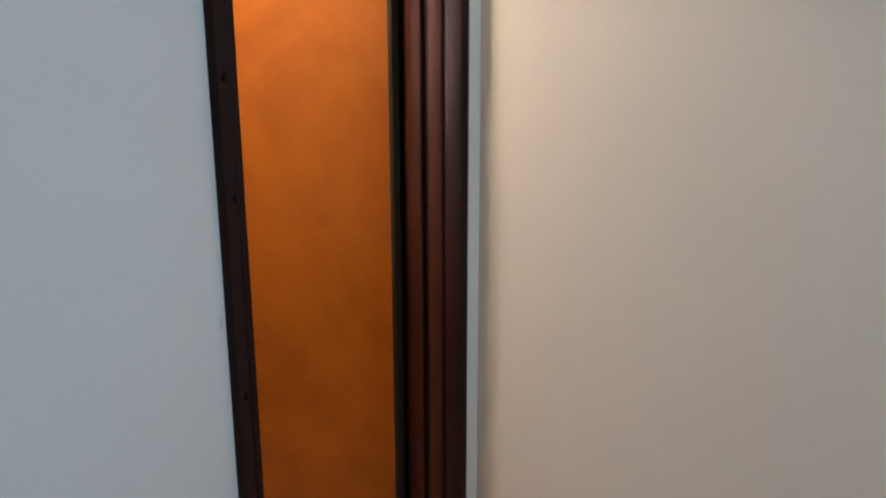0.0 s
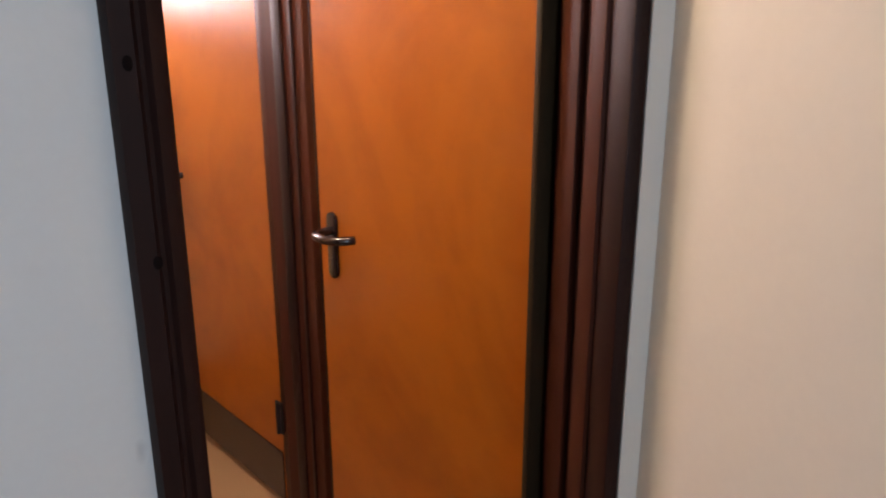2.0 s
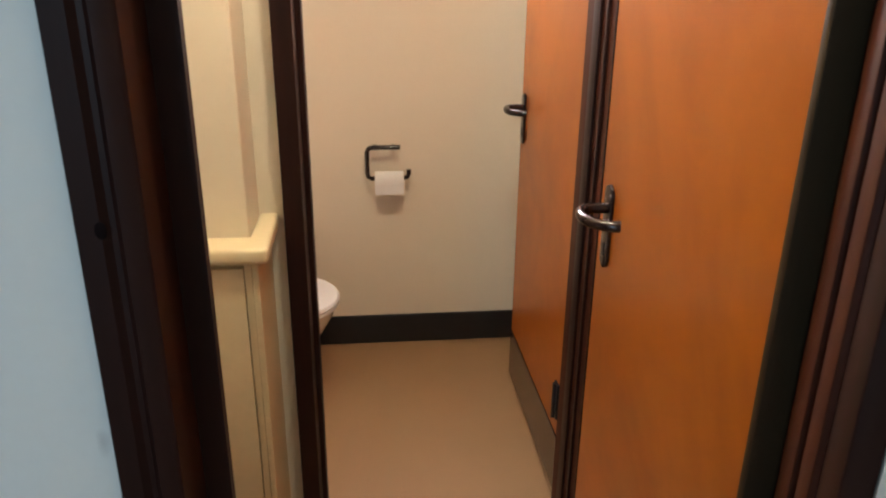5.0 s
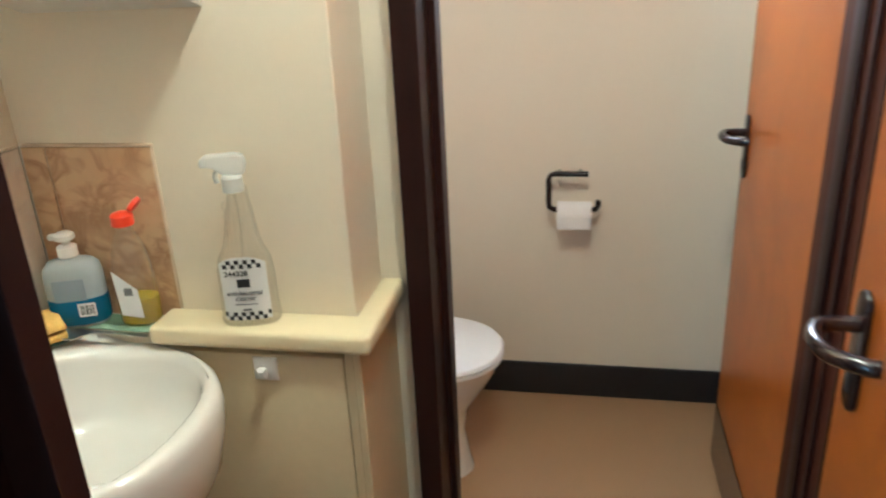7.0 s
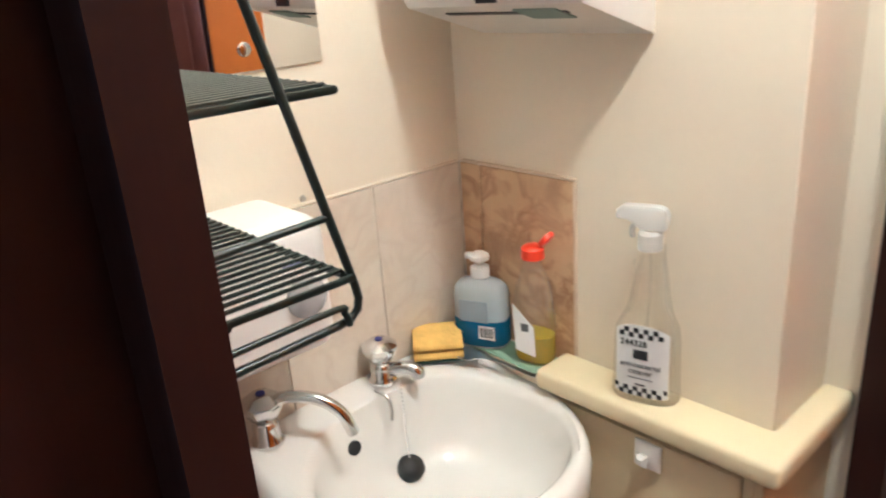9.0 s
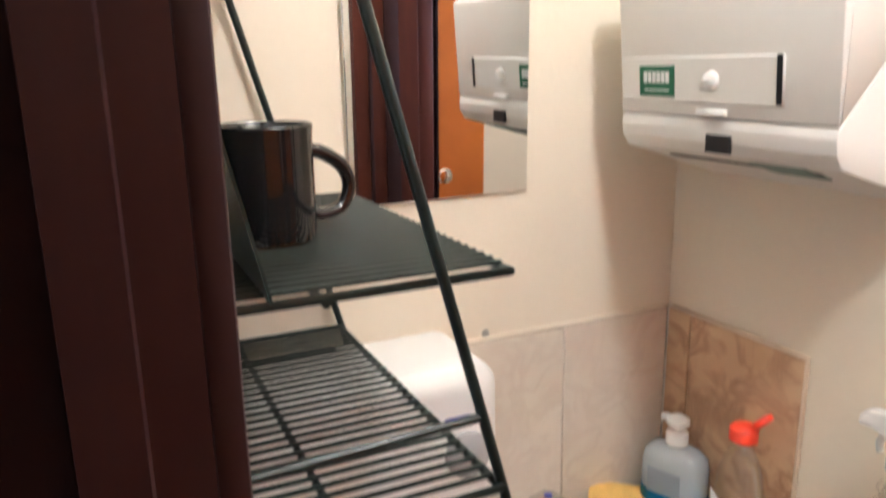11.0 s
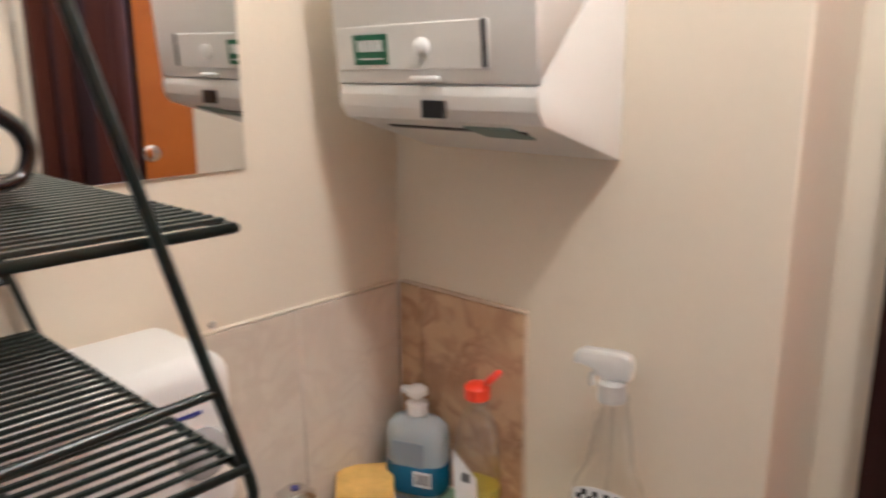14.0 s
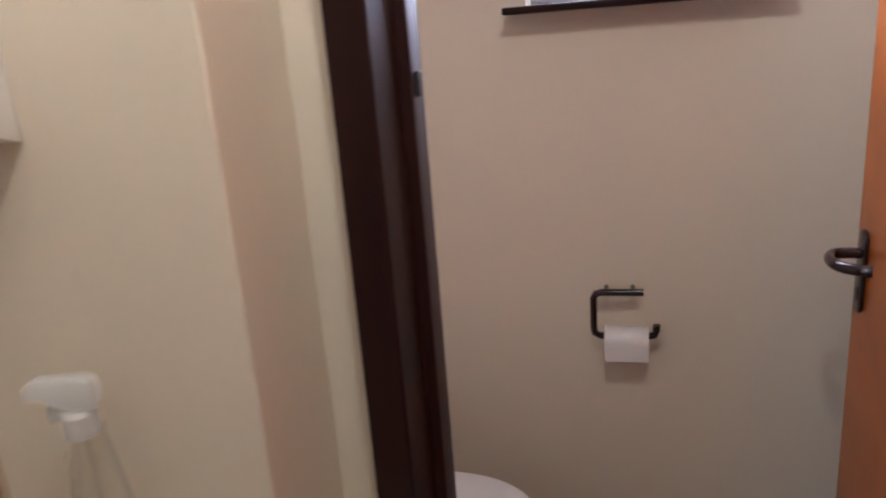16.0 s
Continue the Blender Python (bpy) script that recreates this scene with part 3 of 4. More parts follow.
# basin
def basin_ring(scale, z, shift=0.0, n=44):
    """The basin's outline: straight at the wall, bowed to the room."""
    pts = []
    cx, cy = -0.155 + shift, 1.345
    for i in range(n):
        a = 2 * math.pi * i / n
        c, s = math.cos(a), math.sin(a)
        rx = 0.237 if c > 0 else 0.164
        px = 2.0 if c > 0 else 5.0
        x = cx + scale * rx * math.copysign(abs(c) ** (2 / px), c)
        y = cy + scale * 0.222 * math.copysign(abs(s) ** (2 / (2.2 if c > 0 else 3.4)), s)
        back = min(max((-0.175 - x) / 0.075, 0.0), 1.0)
        pts.append((x, y, z + (0.024 * back * back * (3 - 2 * back) if z > 0.85 else 0.0)))
    return pts


def bowl_ring(scale, z):
    pts = oval(-0.105, 1.345, z, 0.150 * scale, 0.182 * scale, 44, 2.3)
    return [(x, y, h + (0.018 * min(max((-0.175 - x) / 0.075, 0.0), 1.0) if z > 0.875 else 0.0)) for x, y, h in pts]


bs = thing("wash_basin", "white ceramic wash basin on the wall", "wash basin")
rings = [basin_ring(0.50, 0.66), basin_ring(0.80, 0.71), basin_ring(0.94, 0.77), basin_ring(0.995, 0.83), basin_ring(1.0, 0.862), basin_ring(0.985, 0.878), basin_ring(0.955, 0.884), basin_ring(0.93, 0.8845)]
inner = [bowl_ring(1.06, 0.884), bowl_ring(1.02, 0.880), bowl_ring(0.985, 0.868), bowl_ring(0.95, 0.84), bowl_ring(0.86, 0.80), bowl_ring(0.68, 0.772), bowl_ring(0.40, 0.757), bowl_ring(0.12, 0.752)]
part("bowl", loft(rings + inner), CERAMIC, bs)
part("pedestal", loft([oval(-0.21, 1.345, z, rx, ry, 24, 2.6) for z, rx, ry in ((0.0, 0.085, 0.10), (0.10, 0.075, 0.085), (0.45, 0.07, 0.078), (0.655, 0.085, 0.10))]), CERAMIC, bs)
part("overflow", lathe([(0.011, 0), (0.011, 0.002)]), BLACK, bs, "dark overflow hole", pose(-0.2425, 1.290, 0.850, 0, 78, 0))
part("waste", lathe([(0.021, 0), (0.021, 0.003), (0.015, 0.0035)]), CHROME, bs, "", pose(-0.105, 1.345, 0.752))
part("plug", lathe([(0.017, 0.0), (0.020, 0.006), (0.021, 0.018), (0.016, 0.026), (0.004, 0.030)]), RUBBER, bs, "black rubber plug on a chain", pose(-0.217, 1.364, 0.776, 0, 25, 20))
chain = bmesh.new()
a, b = Vector((-0.246, 1.388, 0.915)), Vector((-0.213, 1.366, 0.802))
for k in range(26):
    t = k / 25
    p = a.lerp(b, t)
    p.z -= 0.012 * math.sin(math.pi * t)
    bmesh.ops.create_icosphere(chain, subdivisions=1, radius=0.0019, matrix=Matrix.Translation(p))
part("chain", chain, STEEL, bs)


def basin_tap(x, y, turn, spout, thick, size=1.0):
    tp = thing("basin_tap", "chrome basin tap with a faceted clear top", "tap", pose(x, y, 0.9065, 0, 0, turn) @ Matrix.Scale(size, 4), group="basin taps")
    part("body", lathe([(0.022, 0.0), (0.023, 0.006), (0.019, 0.012), (0.019, 0.028), (0.017, 0.034), (0.012, 0.038)]), CHROME, tp)
    part("spout", tube(smooth_path(spout), thick, 12), CHROME, tp)
    head = part("head", lathe([(0.015, 0.0385), (0.020, 0.042), (0.0290, 0.060), (0.0295, 0.065), (0.018, 0.074), (0.006, 0.076)], n=8), CHROME, tp)
    part("marker", lathe([(0.006, 0.0762), (0.006, 0.0775)]), BLUEINK, head, "blue cold mark")
    return tp


basin_tap(-0.279, 1.380, 32, [(0.0, 0, 0.020), (0.025, 0, 0.026), (0.045, 0, 0.028), (0.058, 0, 0.024), (0.061, 0, 0.014)], 0.0115, 0.95)
basin_tap(-0.272, 1.175, 40, [(0.0, 0, 0.02), (0.01, 0, 0.045), (0.03, 0, 0.070), (0.075, 0.004, 0.066), (0.105, 0.006, 0.044), (0.118, 0.007, 0.012)], 0.0085)

# sponge and spoon on the rim
spg = thing("sponge", "yellow folded sponge scourer on the basin rim", "sponge", pose(-0.280, 1.497, 0.9080, 0, 0, 50))
fold = [(-0.036, 0.004), (0.034, 0.004), (0.040, 0.010), (0.0415, 0.026), (0.036, 0.036), (0.020, 0.040), (-0.040, 0.034), (-0.043, 0.026), (-0.038, 0.0225), (0.012, 0.0235), (0.018, 0.0215), (0.012, 0.0195), (-0.038, 0.0185), (-0.041, 0.012)]
foam = prism(fold, -0.040, 0.040, 0.0025, 2)
for v in foam.verts:
    v.co = (v.co.z, v.co.x, v.co.y)
bmesh.ops.recalc_face_normals(foam, faces=foam.faces)
part("foam", foam, YELLOWSPONGE, spg)
part("scourer", box(-0.041, 0.041, -0.037, 0.036, 0.0, 0.0038, 0.001), GREENPAD, spg)
spn = thing("teaspoon", "steel teaspoon lying on the basin rim", "spoon", pose(-0.190, 1.524, 0.9065, 0, 10, 18))
rings = []
for t, w, z in ((0.0, 0.002, 0.004), (0.006, 0.010, 0.003), (0.018, 0.0155, 0.002), (0.032, 0.013, 0.003), (0.044, 0.006, 0.006), (0.054, 0.003, 0.009), (0.09, 0.0032, 0.010), (0.125, 0.0045, 0.008), (0.138, 0.0035, 0.007)):
    x, w = t - 0.062, w * 1.3
    rings.append([(x, -w, z), (x, 0, z - w * 0.25), (x, w, z), (x, w, z + 0.0012), (x, 0, z + 0.0012 - w * 0.25), (x, -w, z + 0.0012)])
part("spoon_body", loft(rings), STEEL, spn)

# spray bottle
sp = thing("spray_bottle", "clear spray bottle with white trigger and checked label", "bottle", pose(0.058, 1.574, 0.9265, 0, 0, 14) @ Matrix.Scale(0.96, 4))
bottle = [(0.045, 0.0), (0.0485, 0.004), (0.0485, 0.012), (0.0465, 0.03), (0.0455, 0.09), (0.0420, 0.112), (0.0345, 0.126), (0.0295, 0.140), (0.0240, 0.170), (0.0200, 0.195), (0.0165, 0.212), (0.0155, 0.228)]
part("bottle_body", loft([oval(0.004 * max(0, (z - 0.1)) / 0.1, 0, z, r, min(r, 0.026), 32, 2.5 if z < 0.12 else 2.1) for r, z in bottle]), CLEARP, sp)
part("collar", lathe([(0.0165, 0.222), (0.0165, 0.244), (0.013, 0.248)], n=24), FROST, sp)
head_line = [(-0.046, 0.262), (-0.045, 0.274), (-0.036, 0.281), (0.010, 0.2825), (0.021, 0.279), (0.0245, 0.270), (0.0225, 0.255), (0.0205, 0.2485), (-0.013, 0.2485), (-0.019, 0.255), (-0.030, 0.2615)]
trig = prism(head_line, -0.0095, 0.0095, 0.004, 3)
for v in trig.verts:
    v.co = (v.co.x, v.co.z, v.co.y)
bmesh.ops.recalc_face_normals(trig, faces=trig.faces)
join(trig, tube(smooth_path([(-0.014, 0, 0.260), (-0.022, 0, 0.253), (-0.025, 0, 0.245), (-0.023, 0, 0.236)]), 0.0040, 8))
part("trigger", trig, FROST, sp, "white plastic trigger head")
part("dip_tube", tube(smooth_path([(0, 0, 0.225), (0.002, 0, 0.15), (-0.012, 0.004, 0.05), (-0.025, 0, 0.008)]), 0.0022, 8), CLEARP, sp)
ridge = [(-0.0165 - 0.0036 * (k % 2) - 0.00045 * k, -0.004, 0.207 - 0.0085 * k) for k in range(8)]
part("grip_ridge", tube(smooth_path(ridge, 4), 0.0013, 8), CLEARP, sp)
lab = bmesh.new()
n = 14
front = []
for i in range(n + 1):
    u = -1 + 2 * i / n
    front.append((0.037 * u, -0.0270 + 0.008 * abs(u) ** 4))
lo = [lab.verts.new((x, y, 0.012)) for x, y in front]
hi = [lab.verts.new((x, y, 0.121 - 0.012 * abs(x / 0.037) ** 3)) for x, y in front]
for i in range(n):
    lab.faces.new((lo[i], lo[i + 1], hi[i + 1], hi[i]))
ext = bmesh.ops.extrude_face_region(lab, geom=list(lab.faces))
for v in ext["geom"]:
    if isinstance(v, bmesh.types.BMVert):
        v.co.y -= 0.0006
bmesh.ops.recalc_face_normals(lab, faces=lab.faces)
lb = part("label", lab, LABEL, sp, "white label with black checked bands")
sq = bmesh.new()
box(-0.00335, 0.00335, -0.0006, 0.0, -0.0035, 0.0035, bm=sq)
sq_me = mesh_of("check", sq, INK, True)
for row, z in ((0, 0.1055), (1, 0.1128), (0, 0.016), (1, 0.023)):
    for k in range(-5, 6):
        if (k + row) % 2 == 0 and not (row and z > 0.1 and abs(k) > 3):
            o = new("check", sq_me)
            o.parent = lb
            o.matrix_local = pose(k * 0.0067, -0.0279 + 0.008 * abs(k * 0.0067 / 0.037) ** 4, z)
UPRIGHT = Matrix(((1, 0, 0, 0), (0, 0, -1, 0), (0, 1, 0, 0), (0, 0, 0, 1)))
lettering("number", "244328", 0.0125, INK, lb, pose(-0.010, -0.0286, 0.0935) @ UPRIGHT)
lettering("words", "anti-bacterial", 0.0108, GREYINK, lb, pose(0, -0.0286, 0.0605) @ UPRIGHT)
lettering("words", "cleaner", 0.0112, GREYINK, lb, pose(0, -0.0286, 0.0505) @ UPRIGHT)
part("mark", box(-0.010, 0.010, -0.0288, -0.0280, 0.070, 0.084), INK, lb, "plain dark brand block")
part("fine_print", box(-0.018, 0.018, -0.0286, -0.0280, 0.0395, 0.0410), GREYINK, lb)
part("fine_print", box(-0.007, 0.007, -0.0286, -0.0280, 0.0290, 0.0320), GREYINK, lb)

# soap bottle
tagged(part("chain_stay", tube(smooth_path([(-0.262, 1.352, 0.9095), (-0.250, 1.352, 0.910), (-0.238, 1.356, 0.904), (-0.232, 1.356, 0.886), (-0.228, 1.352, 0.872)]), 0.0024, 8), STEEL), "small bent steel chain stay on the basin", "chain stay")
so = thing("soap_bottle", "blue liquid soap bottle with white pump", "bottle", pose(-0.237, 1.560, 0.9170, 0, 0, 22) @ Matrix.Scale(1.04, 4))
prof = [(0.040, 0.0), (0.0425, 0.004), (0.043, 0.05), (0.043, 0.082), (0.0405, 0.095), (0.033, 0.104), (0.016, 0.1085), (0.0145, 0.111)]
part("bottle_body", loft([oval(0, 0, z, r, r * 0.60, 32, 3.0 if z < 0.1 else 2.3) for r, z in prof]), MILKY, so)
part("liquid", loft([oval(0, 0, z, r, r * 0.62, 32, 3.0) for r, z in ((0.0405, 0.003), (0.0432, 0.006), (0.0437, 0.045), (0.0425, 0.046))]), BLUELIQ, so, "blue liquid soap")
part("collar", lathe([(0.0145, 0.1115), (0.0145, 0.127), (0.011, 0.129), (0.006, 0.130), (0.006, 0.136)], n=20), WHITE, so)
pump = lathe([(0.011, 0.1365), (0.015, 0.139), (0.015, 0.146), (0.009, 0.150)], n=20)
box(-0.023, -0.005, -0.006, 0.006, 0.1385, 0.148, 0.003, 2, bm=pump)
part("pump", pump, WHITE, so)
part("label", box(-0.026, 0.020, -0.0272, -0.0262, 0.045, 0.080, 0.0003, 1), GHOST, so, "pale translucent label")
part("barcode", box(0.004, 0.030, -0.0276, -0.0273, 0.018, 0.040), LABEL, so)
bars = bmesh.new()
xx = 0.007
for k, w in enumerate((1, 2, 1, 1, 3, 1, 2, 1, 2)):
    box(xx, xx + w * 0.0008, -0.0280, -0.02765, 0.021, 0.037, bm=bars)
    xx += w * 0.0008 + 0.0011
part("bars", bars, INK, so)

# washing-up liquid
wl = thing("washing_up_bottle", "washing-up liquid bottle with open red cap", "bottle", pose(-0.135, 1.570, 0.9170, 0, 0, 12) @ Matrix.Scale(1.06, 4))
prof = [(0.028, 0.0), (0.030, 0.004), (0.031, 0.05), (0.030, 0.085), (0.026, 0.115), (0.018, 0.138), (0.012, 0.148), (0.011, 0.156)]
part("bottle_body", loft([oval(0, 0, z, r, r * 0.66, 28, 2.5) for r, z in prof]), CLEARP, wl)
part("liquid", loft([oval(0, 0, z, r, r * 0.66, 28, 2.5) for r, z in ((0.0270, 0.002), (0.0294, 0.005), (0.0303, 0.042), (0.029, 0.043))]), YELLIQ, wl, "yellow washing-up liquid")
cap = part("cap", lathe([(0.0145, 0.1565), (0.0165, 0.158), (0.0165, 0.172), (0.013, 0.176), (0.004, 0.178)], n=20), REDCAP, wl, "red flip cap standing open")
part("flap", loft([oval(0, 0, z, r, r, 20) for r, z in ((0.010, 0), (0.0135, 0.002), (0.0135, 0.008), (0.009, 0.010))]), REDCAP, cap, "", pose(0.024, 0.002, 0.184, 0, -48, 0) @ Matrix.Scale(0.95, 4))
part("label", prism([(-0.020, 0.020), (0.012, 0.014), (0.010, 0.060), (-0.024, 0.092)], 0.0, 0.0008), LABEL, wl, "white label", pose(0, -0.0208, 0) @ UPRIGHT)
part("label_mark", box(-0.010, 0.002, -0.0226, -0.0219, 0.052, 0.064), GREYINK, wl)

# ---------------- towel dispenser ----------------
td = thing("towel_dispenser", "white enamel paper towel dispenser on the wall", "dispenser")
dx0, dx1 = -0.252, 0.036
WALLY = YBOX - 0.0005


def profile_block(outline, x0, x1, bevel=0.003):
    bm = prism([(y, z) for y, z in outline], x0, x1, bevel)
    for v in bm.verts:
        v.co = (v.co.z, v.co.x, v.co.y)
    bmesh.ops.recalc_face_normals(bm, faces=bm.faces)
    return bm


# a hinged cover in front, parted from the wall casing along a slanted seam
part("cover", profile_block([(1.592, 1.6595), (1.456, 1.638), (1.444, 1.628), (1.456, 1.4835), (1.4585, 1.4835), (1.592, 1.632)], dx0, dx1, 0.0025), METALW, td)
part("casing", profile_block([(WALLY, 1.660), (1.5935, 1.660), (1.5935, 1.630), (1.4600, 1.4826), (1.457, 1.4826), (1.4555, 1.472), (1.4575, 1.458), (1.466, 1.445), (WALLY, 1.400)], dx0 + 0.0008, dx1 - 0.0008, 0.0015), METALW, td)
# the fittings lie on the cover's leaning front
lean = pose(0, 1.456, 1.484, math.degrees(math.atan2(0.012, 0.144)), 0, 0)


def fitting(name, x0, x1, z0, z1, d0, d1, material, label="", bevel=0.0):
    return part(name, box(x0, x1, -d1, -d0, z0 - 1.484, z1 - 1.484, bevel, 1), material, td, label, lean)


fitting("lock_strip", -0.246, -0.020, 1.498, 1.545, 0.0003, 0.0025, METALW, "", 0.001)
fitting("brand_label", -0.215, -0.160, 1.504, 1.536, 0.0027, 0.0035, GREENINK, "green maker's label")
for k in range(6):
    fitting("label_block", -0.2075 + k * 0.0070, -0.2022 + k * 0.0070, 1.518, 1.530, 0.0037, 0.0042, LABEL)
fitting("label_bar", -0.206, -0.168, 1.5095, 1.5110, 0.0037, 0.0042, LABEL)
part("lock", lathe([(0.010, 0), (0.009, 0.005), (0.005, 0.008)], n=20), WHITE, td, "round white lock button", lean @ pose(-0.107, -0.0026, 0.037, 90, 0, 0))
fitting("slot", -0.0275, -0.0215, 1.500, 1.545, 0.0027, 0.0035, BLACK)
fitting("pull_tab", -0.127, -0.086, 1.4855, 1.492, 0.0003, 0.007, WHITE, "", 0.002)
part("tray_notch", box(-0.113, -0.082, 1.4530, 1.4580, 1.449, 1.467), BLACK, td, "dark finger notch")
part("towel", profile_block([(1.480, 1.4405), (1.520, 1.4280), (1.520, 1.4258), (1.480, 1.4383)], -0.078, -0.014, 0.0), mat("green_towel_paper", (0.25, 0.33, 0.30), 0.9), td, "grey-green paper towel edge")

part("tray_slot", profile_block([(1.492, 1.4370), (1.500, 1.4345), (1.500, 1.4325), (1.492, 1.4350)], -0.206, -0.008, 0.0), BLACK, td, "dark towel slot")

# ---------------- mirror ----------------
mr = thing("wall_mirror", "small frameless rectangular mirror on the wall", "mirror", pose(XL + 0.0030, 1.250, 1.549, 0, 0.75, 0.73) @ pose(-XL, -1.250, -1.549))
part("glass", box(XL + 0.0005, XL + 0.0045, 1.134, 1.365, 1.387, 1.711, 0.001, 1), MIRROR, mr)
for z in (1.4145, 1.688):
    part("screw", lathe([(0.009, 0.0), (0.008, 0.003), (0.003, 0.005)], n=18), CHROME, mr, "domed chrome mirror screw", pose(XL + 0.0046, 1.252, z, 0, 90, 0))

# ---------------- hand dryer ----------------
hd = thing("hand_dryer", "white rounded plastic hand dryer with a push button", "hand dryer")
part("casing", box(XL + 0.0005, -0.172, 0.960, 1.250, 1.060, 1.232, 0.026, 6), WHITE, hd)
part("button", lathe([(0.026, 0.0), (0.026, 0.006), (0.020, 0.012), (0.010, 0.015)]), SMOKE, hd, "smoked round push button", pose(-0.1715, 1.205, 1.140, 0, 90, 0))
part("logo_bar", box(-0.1718, -0.1708, 1.180, 1.208, 1.180, 1.184), BLUEINK, hd)

# ---------------- wire rack ----------------
rk = thing("wire_rack", "dark green coated wire shelf rack on the wall", "wire rack")
RX0, RX1 = -0.304, 0.062
R = 0.0038


def front_y(z):
    return 1.073 + (1.407 - z) * 0.275


for x in (RX0, RX1):
    zt, zb = 1.723, 1.216
    loop = [(x, YF + 0.018, zt)] + [(x, front_y(zt) - 0.02, zt), (x, front_y(zt) - 0.006, zt - 0.004), (x, front_y(zt - 0.02), zt - 0.02), (x, front_y(zb + 0.030), zb + 0.030), (x, front_y(zb + 0.018) - 0.001, zb + 0.018), (x, front_y(zb + 0.008) - 0.006, zb + 0.008), (x, front_y(zb) - 0.016, zb + 0.002), (x, front_y(zb) - 0.028, zb), (x, YF + 0.02, zb - 0.006)]
    part("side_wire", tube(loop, R, 10), GREENWIRE, rk)
    part("back_wire", tube([(x, YF + 0.0195, zt + 0.004), (x, YF + 0.0195, zb - 0.010)], R, 10), GREENWIRE, rk)
    part("cross_wire", tube([(x, front_y(1.310), 1.310), (x, YF + 0.02, 1.304)], R * 0.85, 10), GREENWIRE, rk)
    part("foot_loop", tube(smooth_path([(x + 0.006, YF + 0.03, 1.230), (x + 0.006, 1.085, 1.234), (x + 0.006, 1.100, 1.228), (x + 0.006, 1.104, 1.216)]), R * 0.8, 10), GREENWIRE, rk)


def rack_shelf(z, y1, xa, xb, wires, plate):
    sh = part("shelf", tube([(xa, YF + 0.022, z), (xa, y1, z), (xb, y1, z), (xb, YF + 0.022, z), (xa, YF + 0.022, z)], R * 0.95, 10), GREENWIRE, rk)
    me = None
    for k in range(wires):
        x = xa + (xb - xa) * (k + 1) / (wires + 1)
        if me is None:
            o = part("wire", tube([(0, YF + 0.022, 0), (0, y1, 0), (0, y1 + 0.002, -0.004)], 0.0021, 6), GREENWIRE, sh)
            me = o.data
        else:
            o = new("wire", me)
            o.parent = sh
        o.matrix_local = pose(x, 0, z + 0.0035)
    part("rail", tube([(xa, 1.0, z - 0.004), (xb, 1.0, z - 0.004)], R * 0.8, 8), GREENWIRE, sh)
    if plate:
        part("back_plate", loft([[(xa + 0.02, 0.9655, z + 0.002), (xb + 0.004, 0.9655, z + 0.002), (xb + 0.004, 0.936, z + 0.140), (xa + 0.02, 0.936, z + 0.140)], [(xa + 0.02, 0.9675, z + 0.002), (xb + 0.004, 0.9675, z + 0.002), (xb + 0.004, 0.938, z + 0.140), (xa + 0.02, 0.938, z + 0.140)]]), GREENWIRE, sh, "solid dark green sheet back")


rack_shelf(1.255, 1.112, RX0, RX1 + 0.004, 27, False)
rack_shelf(1.405, 1.127, RX0, RX1 - 0.012, 27, True)
rack_shelf(1.659, 1.034, RX0, RX1, 27, False)

# mug
mg = thing("mug", "glossy black mug on the wire rack", "mug", pose(-0.100, 1.000, 1.4105, 0, 0, 106) @ Matrix.Scale(0.95, 4))
mp = [(0.030, 0.0), (0.037, 0.002), (0.0385, 0.010), (0.0385, 0.086), (0.0395, 0.092), (0.0385, 0.0935), (0.0365, 0.091), (0.0355, 0.012), (0.002, 0.008)]
part("cup", lathe(mp, n=36), MUGBLACK, mg)
part("handle", tube(smooth_path([(0.036, 0, 0.070), (0.052, 0, 0.067), (0.072, 0, 0.054), (0.079, 0, 0.036), (0.070, 0, 0.018), (0.050, 0, 0.014), (0.036, 0, 0.020)]), [0.0062] * 37, 12), MUGBLACK, mg)

# packet on the top shelf
pk = thing("plastic_bottle", "translucent white plastic bottle with blue lettering", "bottle", pose(0.012, 0.968, 1.6650, 0, 0, -98))
part("bottle_body", loft([oval(0, 0, z, r, r * 0.7, 24, 3.0) for r, z in ((0.019, 0), (0.022, 0.006), (0.020, 0.09), (0.016, 0.12), (0.010, 0.13))]), FROST, pk)
for k in range(4):
    part("letter_bar", box(-0.001, 0.006, 0.0125, 0.0160, 0.026 + k * 0.019, 0.039 + k * 0.019, 0.0012, 2), BLUEINK, pk)

# ---------------- toilet ----------------
wc = thing("toilet", "white ceramic toilet with closed seat lid", "toilet")
TX, TY = 0.357, 2.440


def pan_ring(x0, x1, ry, z, n=36):
    cx, rx = (x0 + x1) / 2, (x1 - x0) / 2
    out = []
    for i in range(n):
        a = 2 * math.pi * i / n
        c, s = math.cos(a), math.sin(a)
        out.append((cx + rx * math.copysign(abs(c) ** (2 / (2.0 if c > 0 else 3.5)), c), TY + ry * math.copysign(abs(s) ** (2 / 2.2), s), z))
    return out


part("pan", loft([pan_ring(-0.12, 0.258, 0.105, 0.0), pan_ring(-0.12, 0.250, 0.098, 0.03), pan_ring(-0.11, 0.234, 0.092, 0.14), pan_ring(-0.12, 0.250, 0.115, 0.22), pan_ring(-0.12, 0.304, 0.150, 0.30), pan_ring(-0.12, 0.335, 0.172, 0.355), pan_ring(-0.12, 0.342, 0.176, 0.385)]), CERAMIC, wc)
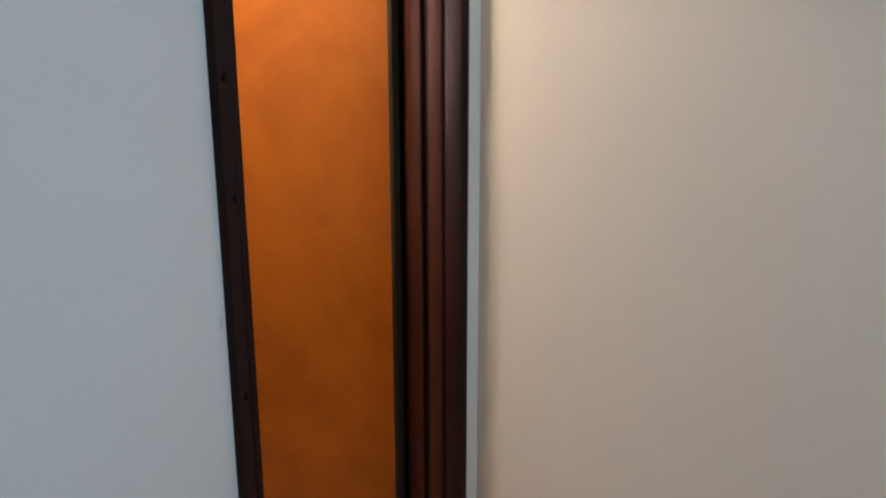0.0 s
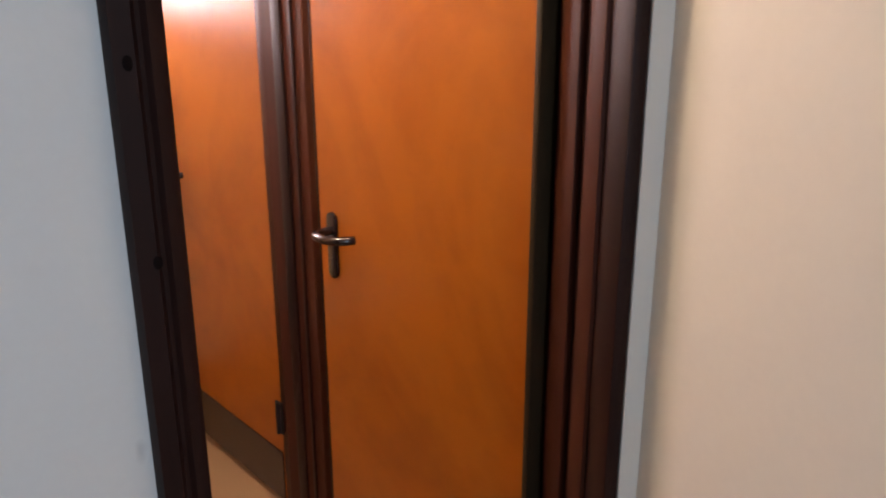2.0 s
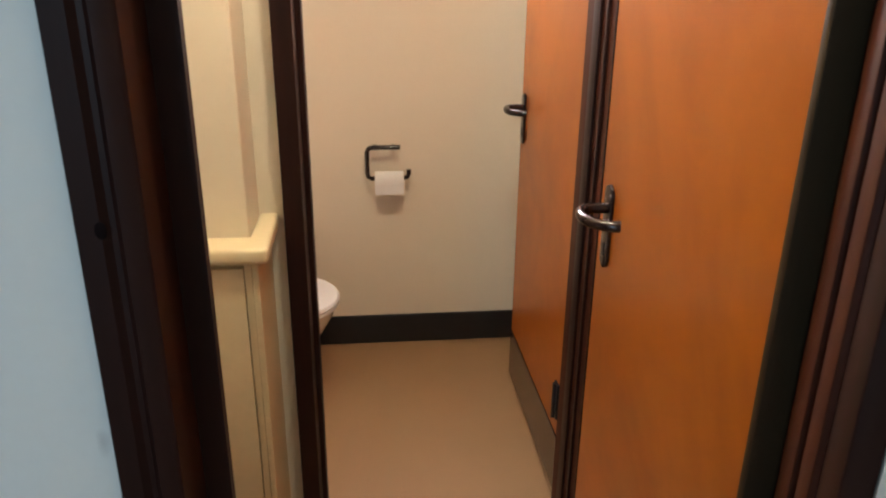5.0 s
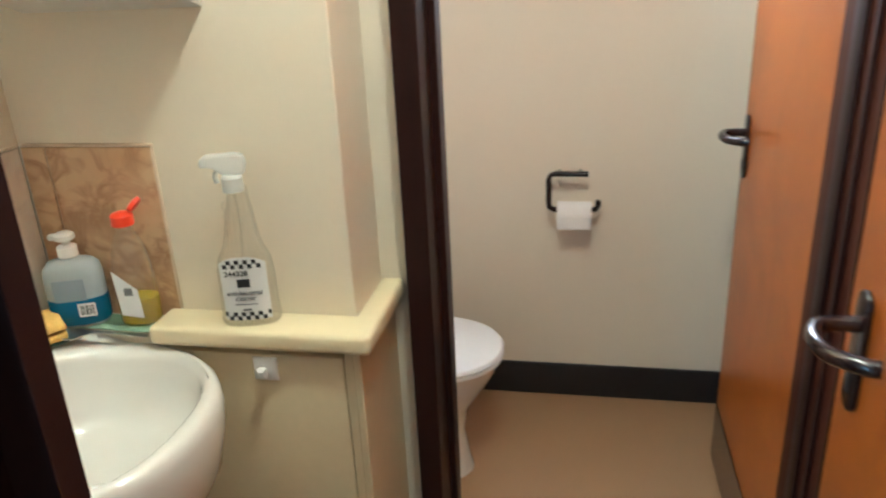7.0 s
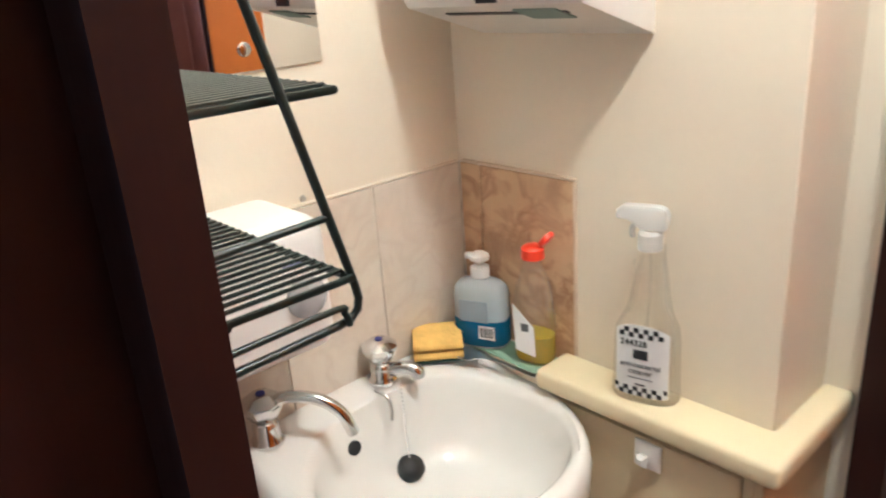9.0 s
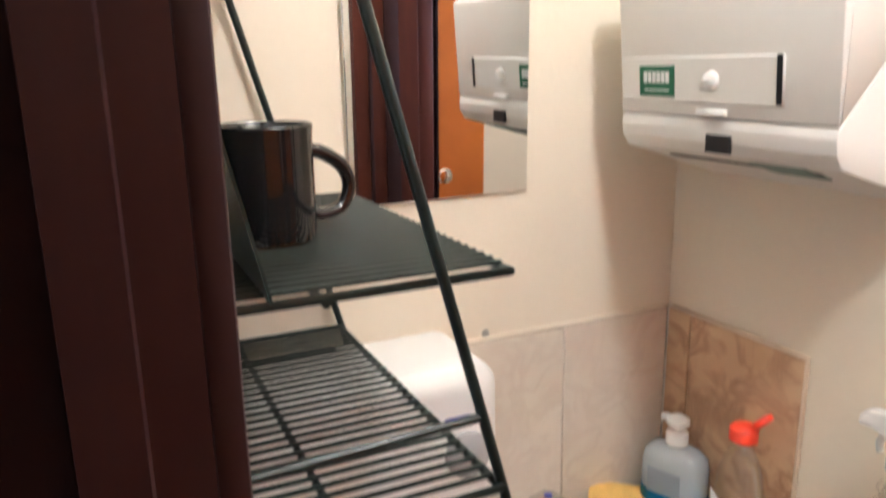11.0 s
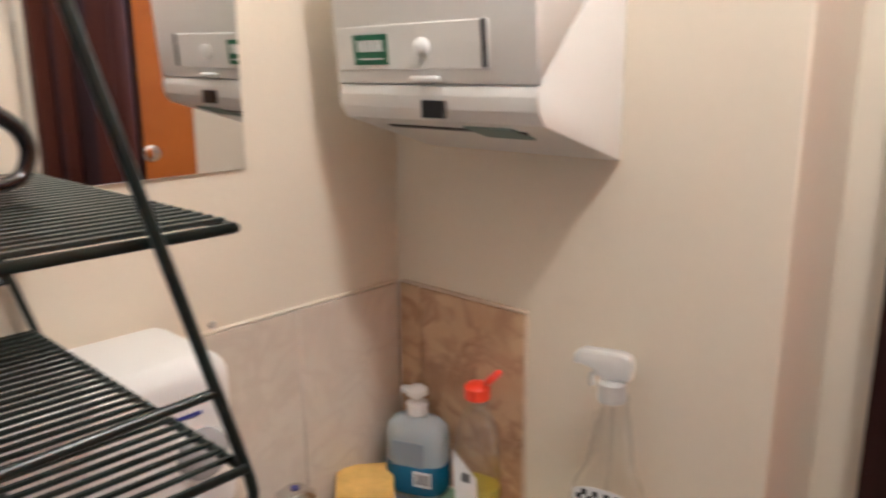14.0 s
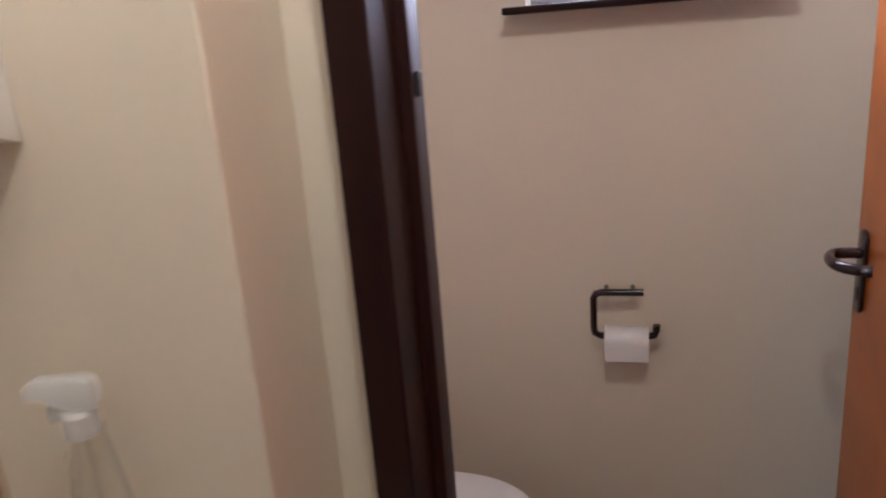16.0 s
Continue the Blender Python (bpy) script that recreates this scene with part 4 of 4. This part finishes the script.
part("seat", loft([pan_ring(-0.09, 0.350, 0.180, 0.3865), pan_ring(-0.09, 0.356, 0.184, 0.392), pan_ring(-0.09, 0.354, 0.183, 0.401)]), WHITE, wc)
part("lid", loft([pan_ring(-0.09, 0.352, 0.182, 0.4025), pan_ring(-0.09, 0.357, 0.185, 0.409), pan_ring(-0.088, 0.350, 0.181, 0.418), pan_ring(-0.08, 0.320, 0.160, 0.424)]), WHITE, wc)
part("cistern", box(XL + 0.001, -0.125, TY - 0.20, TY + 0.20, 0.40, 0.78, 0.02, 4), CERAMIC, wc)
part("cistern_lid", box(XL + 0.001, -0.115, TY - 0.21, TY + 0.21, 0.781, 0.815, 0.010, 3), CERAMIC, wc)

# toilet roll holder
rh = thing("toilet_roll_holder", "dark brown plastic toilet roll holder on the wall", "roll holder")
HY = YB - 0.062
hp = [(0.580, HY, 0.819), (0.480, HY, 0.819), (0.466, HY, 0.815), (0.460, HY, 0.803), (0.460, HY, 0.725), (0.463, HY, 0.711), (0.475, HY, 0.704), (0.590, HY, 0.704), (0.606, HY, 0.708), (0.611, HY, 0.720), (0.611, HY, 0.735)]
part("bar", tube(hp, 0.0088, 14), BRONZE, rh)
for x in (0.490, 0.555):
    part("bracket", tube([(x, HY + 0.004, 0.815), (x, YB - 0.001, 0.812)], 0.0060, 12), BRONZE, rh)
tr = thing("toilet_roll", "white toilet paper roll on the holder", "toilet roll")
rl = loft([[(x, HY + r * math.cos(2 * math.pi * k / 32), 0.692 + r * math.sin(2 * math.pi * k / 32)) for k in range(32)] for x, r in ((0.486, 0.021), (0.486, 0.036), (0.4875, 0.0375), (0.5905, 0.0375), (0.592, 0.036), (0.592, 0.021))], cap=False)
bm2 = loft([[(x, HY + r * math.cos(2 * math.pi * k / 32), 0.692 + r * math.sin(2 * math.pi * k / 32)) for k in range(32)] for x, r in ((0.4862, 0.021), (0.5918, 0.021))], cap=False)
part("paper", join(rl, bm2), PAPER, tr)
part("loose_sheet", box(0.487, 0.591, HY - 0.0392, HY - 0.0378, 0.652, 0.692), PAPER, tr)

# ---------------- wall tiles ----------------
grout = structure("tile_bed_left", box(XL + 0.0003, XL + 0.0035, 0.98, YBOX - 0.0065, 0.89, 1.200), GROUT, "grout bed behind the pale splashback tiles", "tiles")
for k, (y0, y1) in enumerate(((1.4255, YBOX - 0.0075), (1.2455, 1.4235), (1.0655, 1.2435))):
    part("tile", box(XL + 0.0008, XL + 0.0065, y0, y1, 0.892, 1.199, 0.0012, 1), TILEPALE, grout)
part("tile_trim", box(XL + 0.0008, XL + 0.0072, 0.98, YBOX - 0.0085, 1.2, 1.204, 0.0015, 1), WALL, grout, "cream edging bead")
part("trim_screw", lathe([(0.005, 0), (0.004, 0.003)], n=12), STEEL, grout, "", pose(XL + 0.0105, 1.302, 1.2125, 0, 90, 0))
grout2 = structure("tile_bed_back", box(XL + 0.0004, -0.0825, YBOX - 0.0035, YBOX - 0.0003, 0.89, 1.200), GROUT, "grout bed behind the peach splashback tiles", "tiles")
for x0, x1 in ((XL + 0.0075, -0.2705), (-0.2685, -0.0855)):
    part("tile", box(x0, x1, YBOX - 0.0065, YBOX - 0.0008, 0.892, 1.199, 0.0012, 1), TILEPINK, grout2)
part("tile_trim", box(XL + 0.012, -0.0810, YBOX - 0.0075, YBOX - 0.0008, 1.2, 1.205, 0.0015, 1), BEAD, grout2, "cream edging bead")
part("tile_trim", box(-0.0850, -0.0810, YBOX - 0.0075, YBOX - 0.0008, 0.9275, 1.1995, 0.002, 2), BEAD, grout2, "cream edging bead")
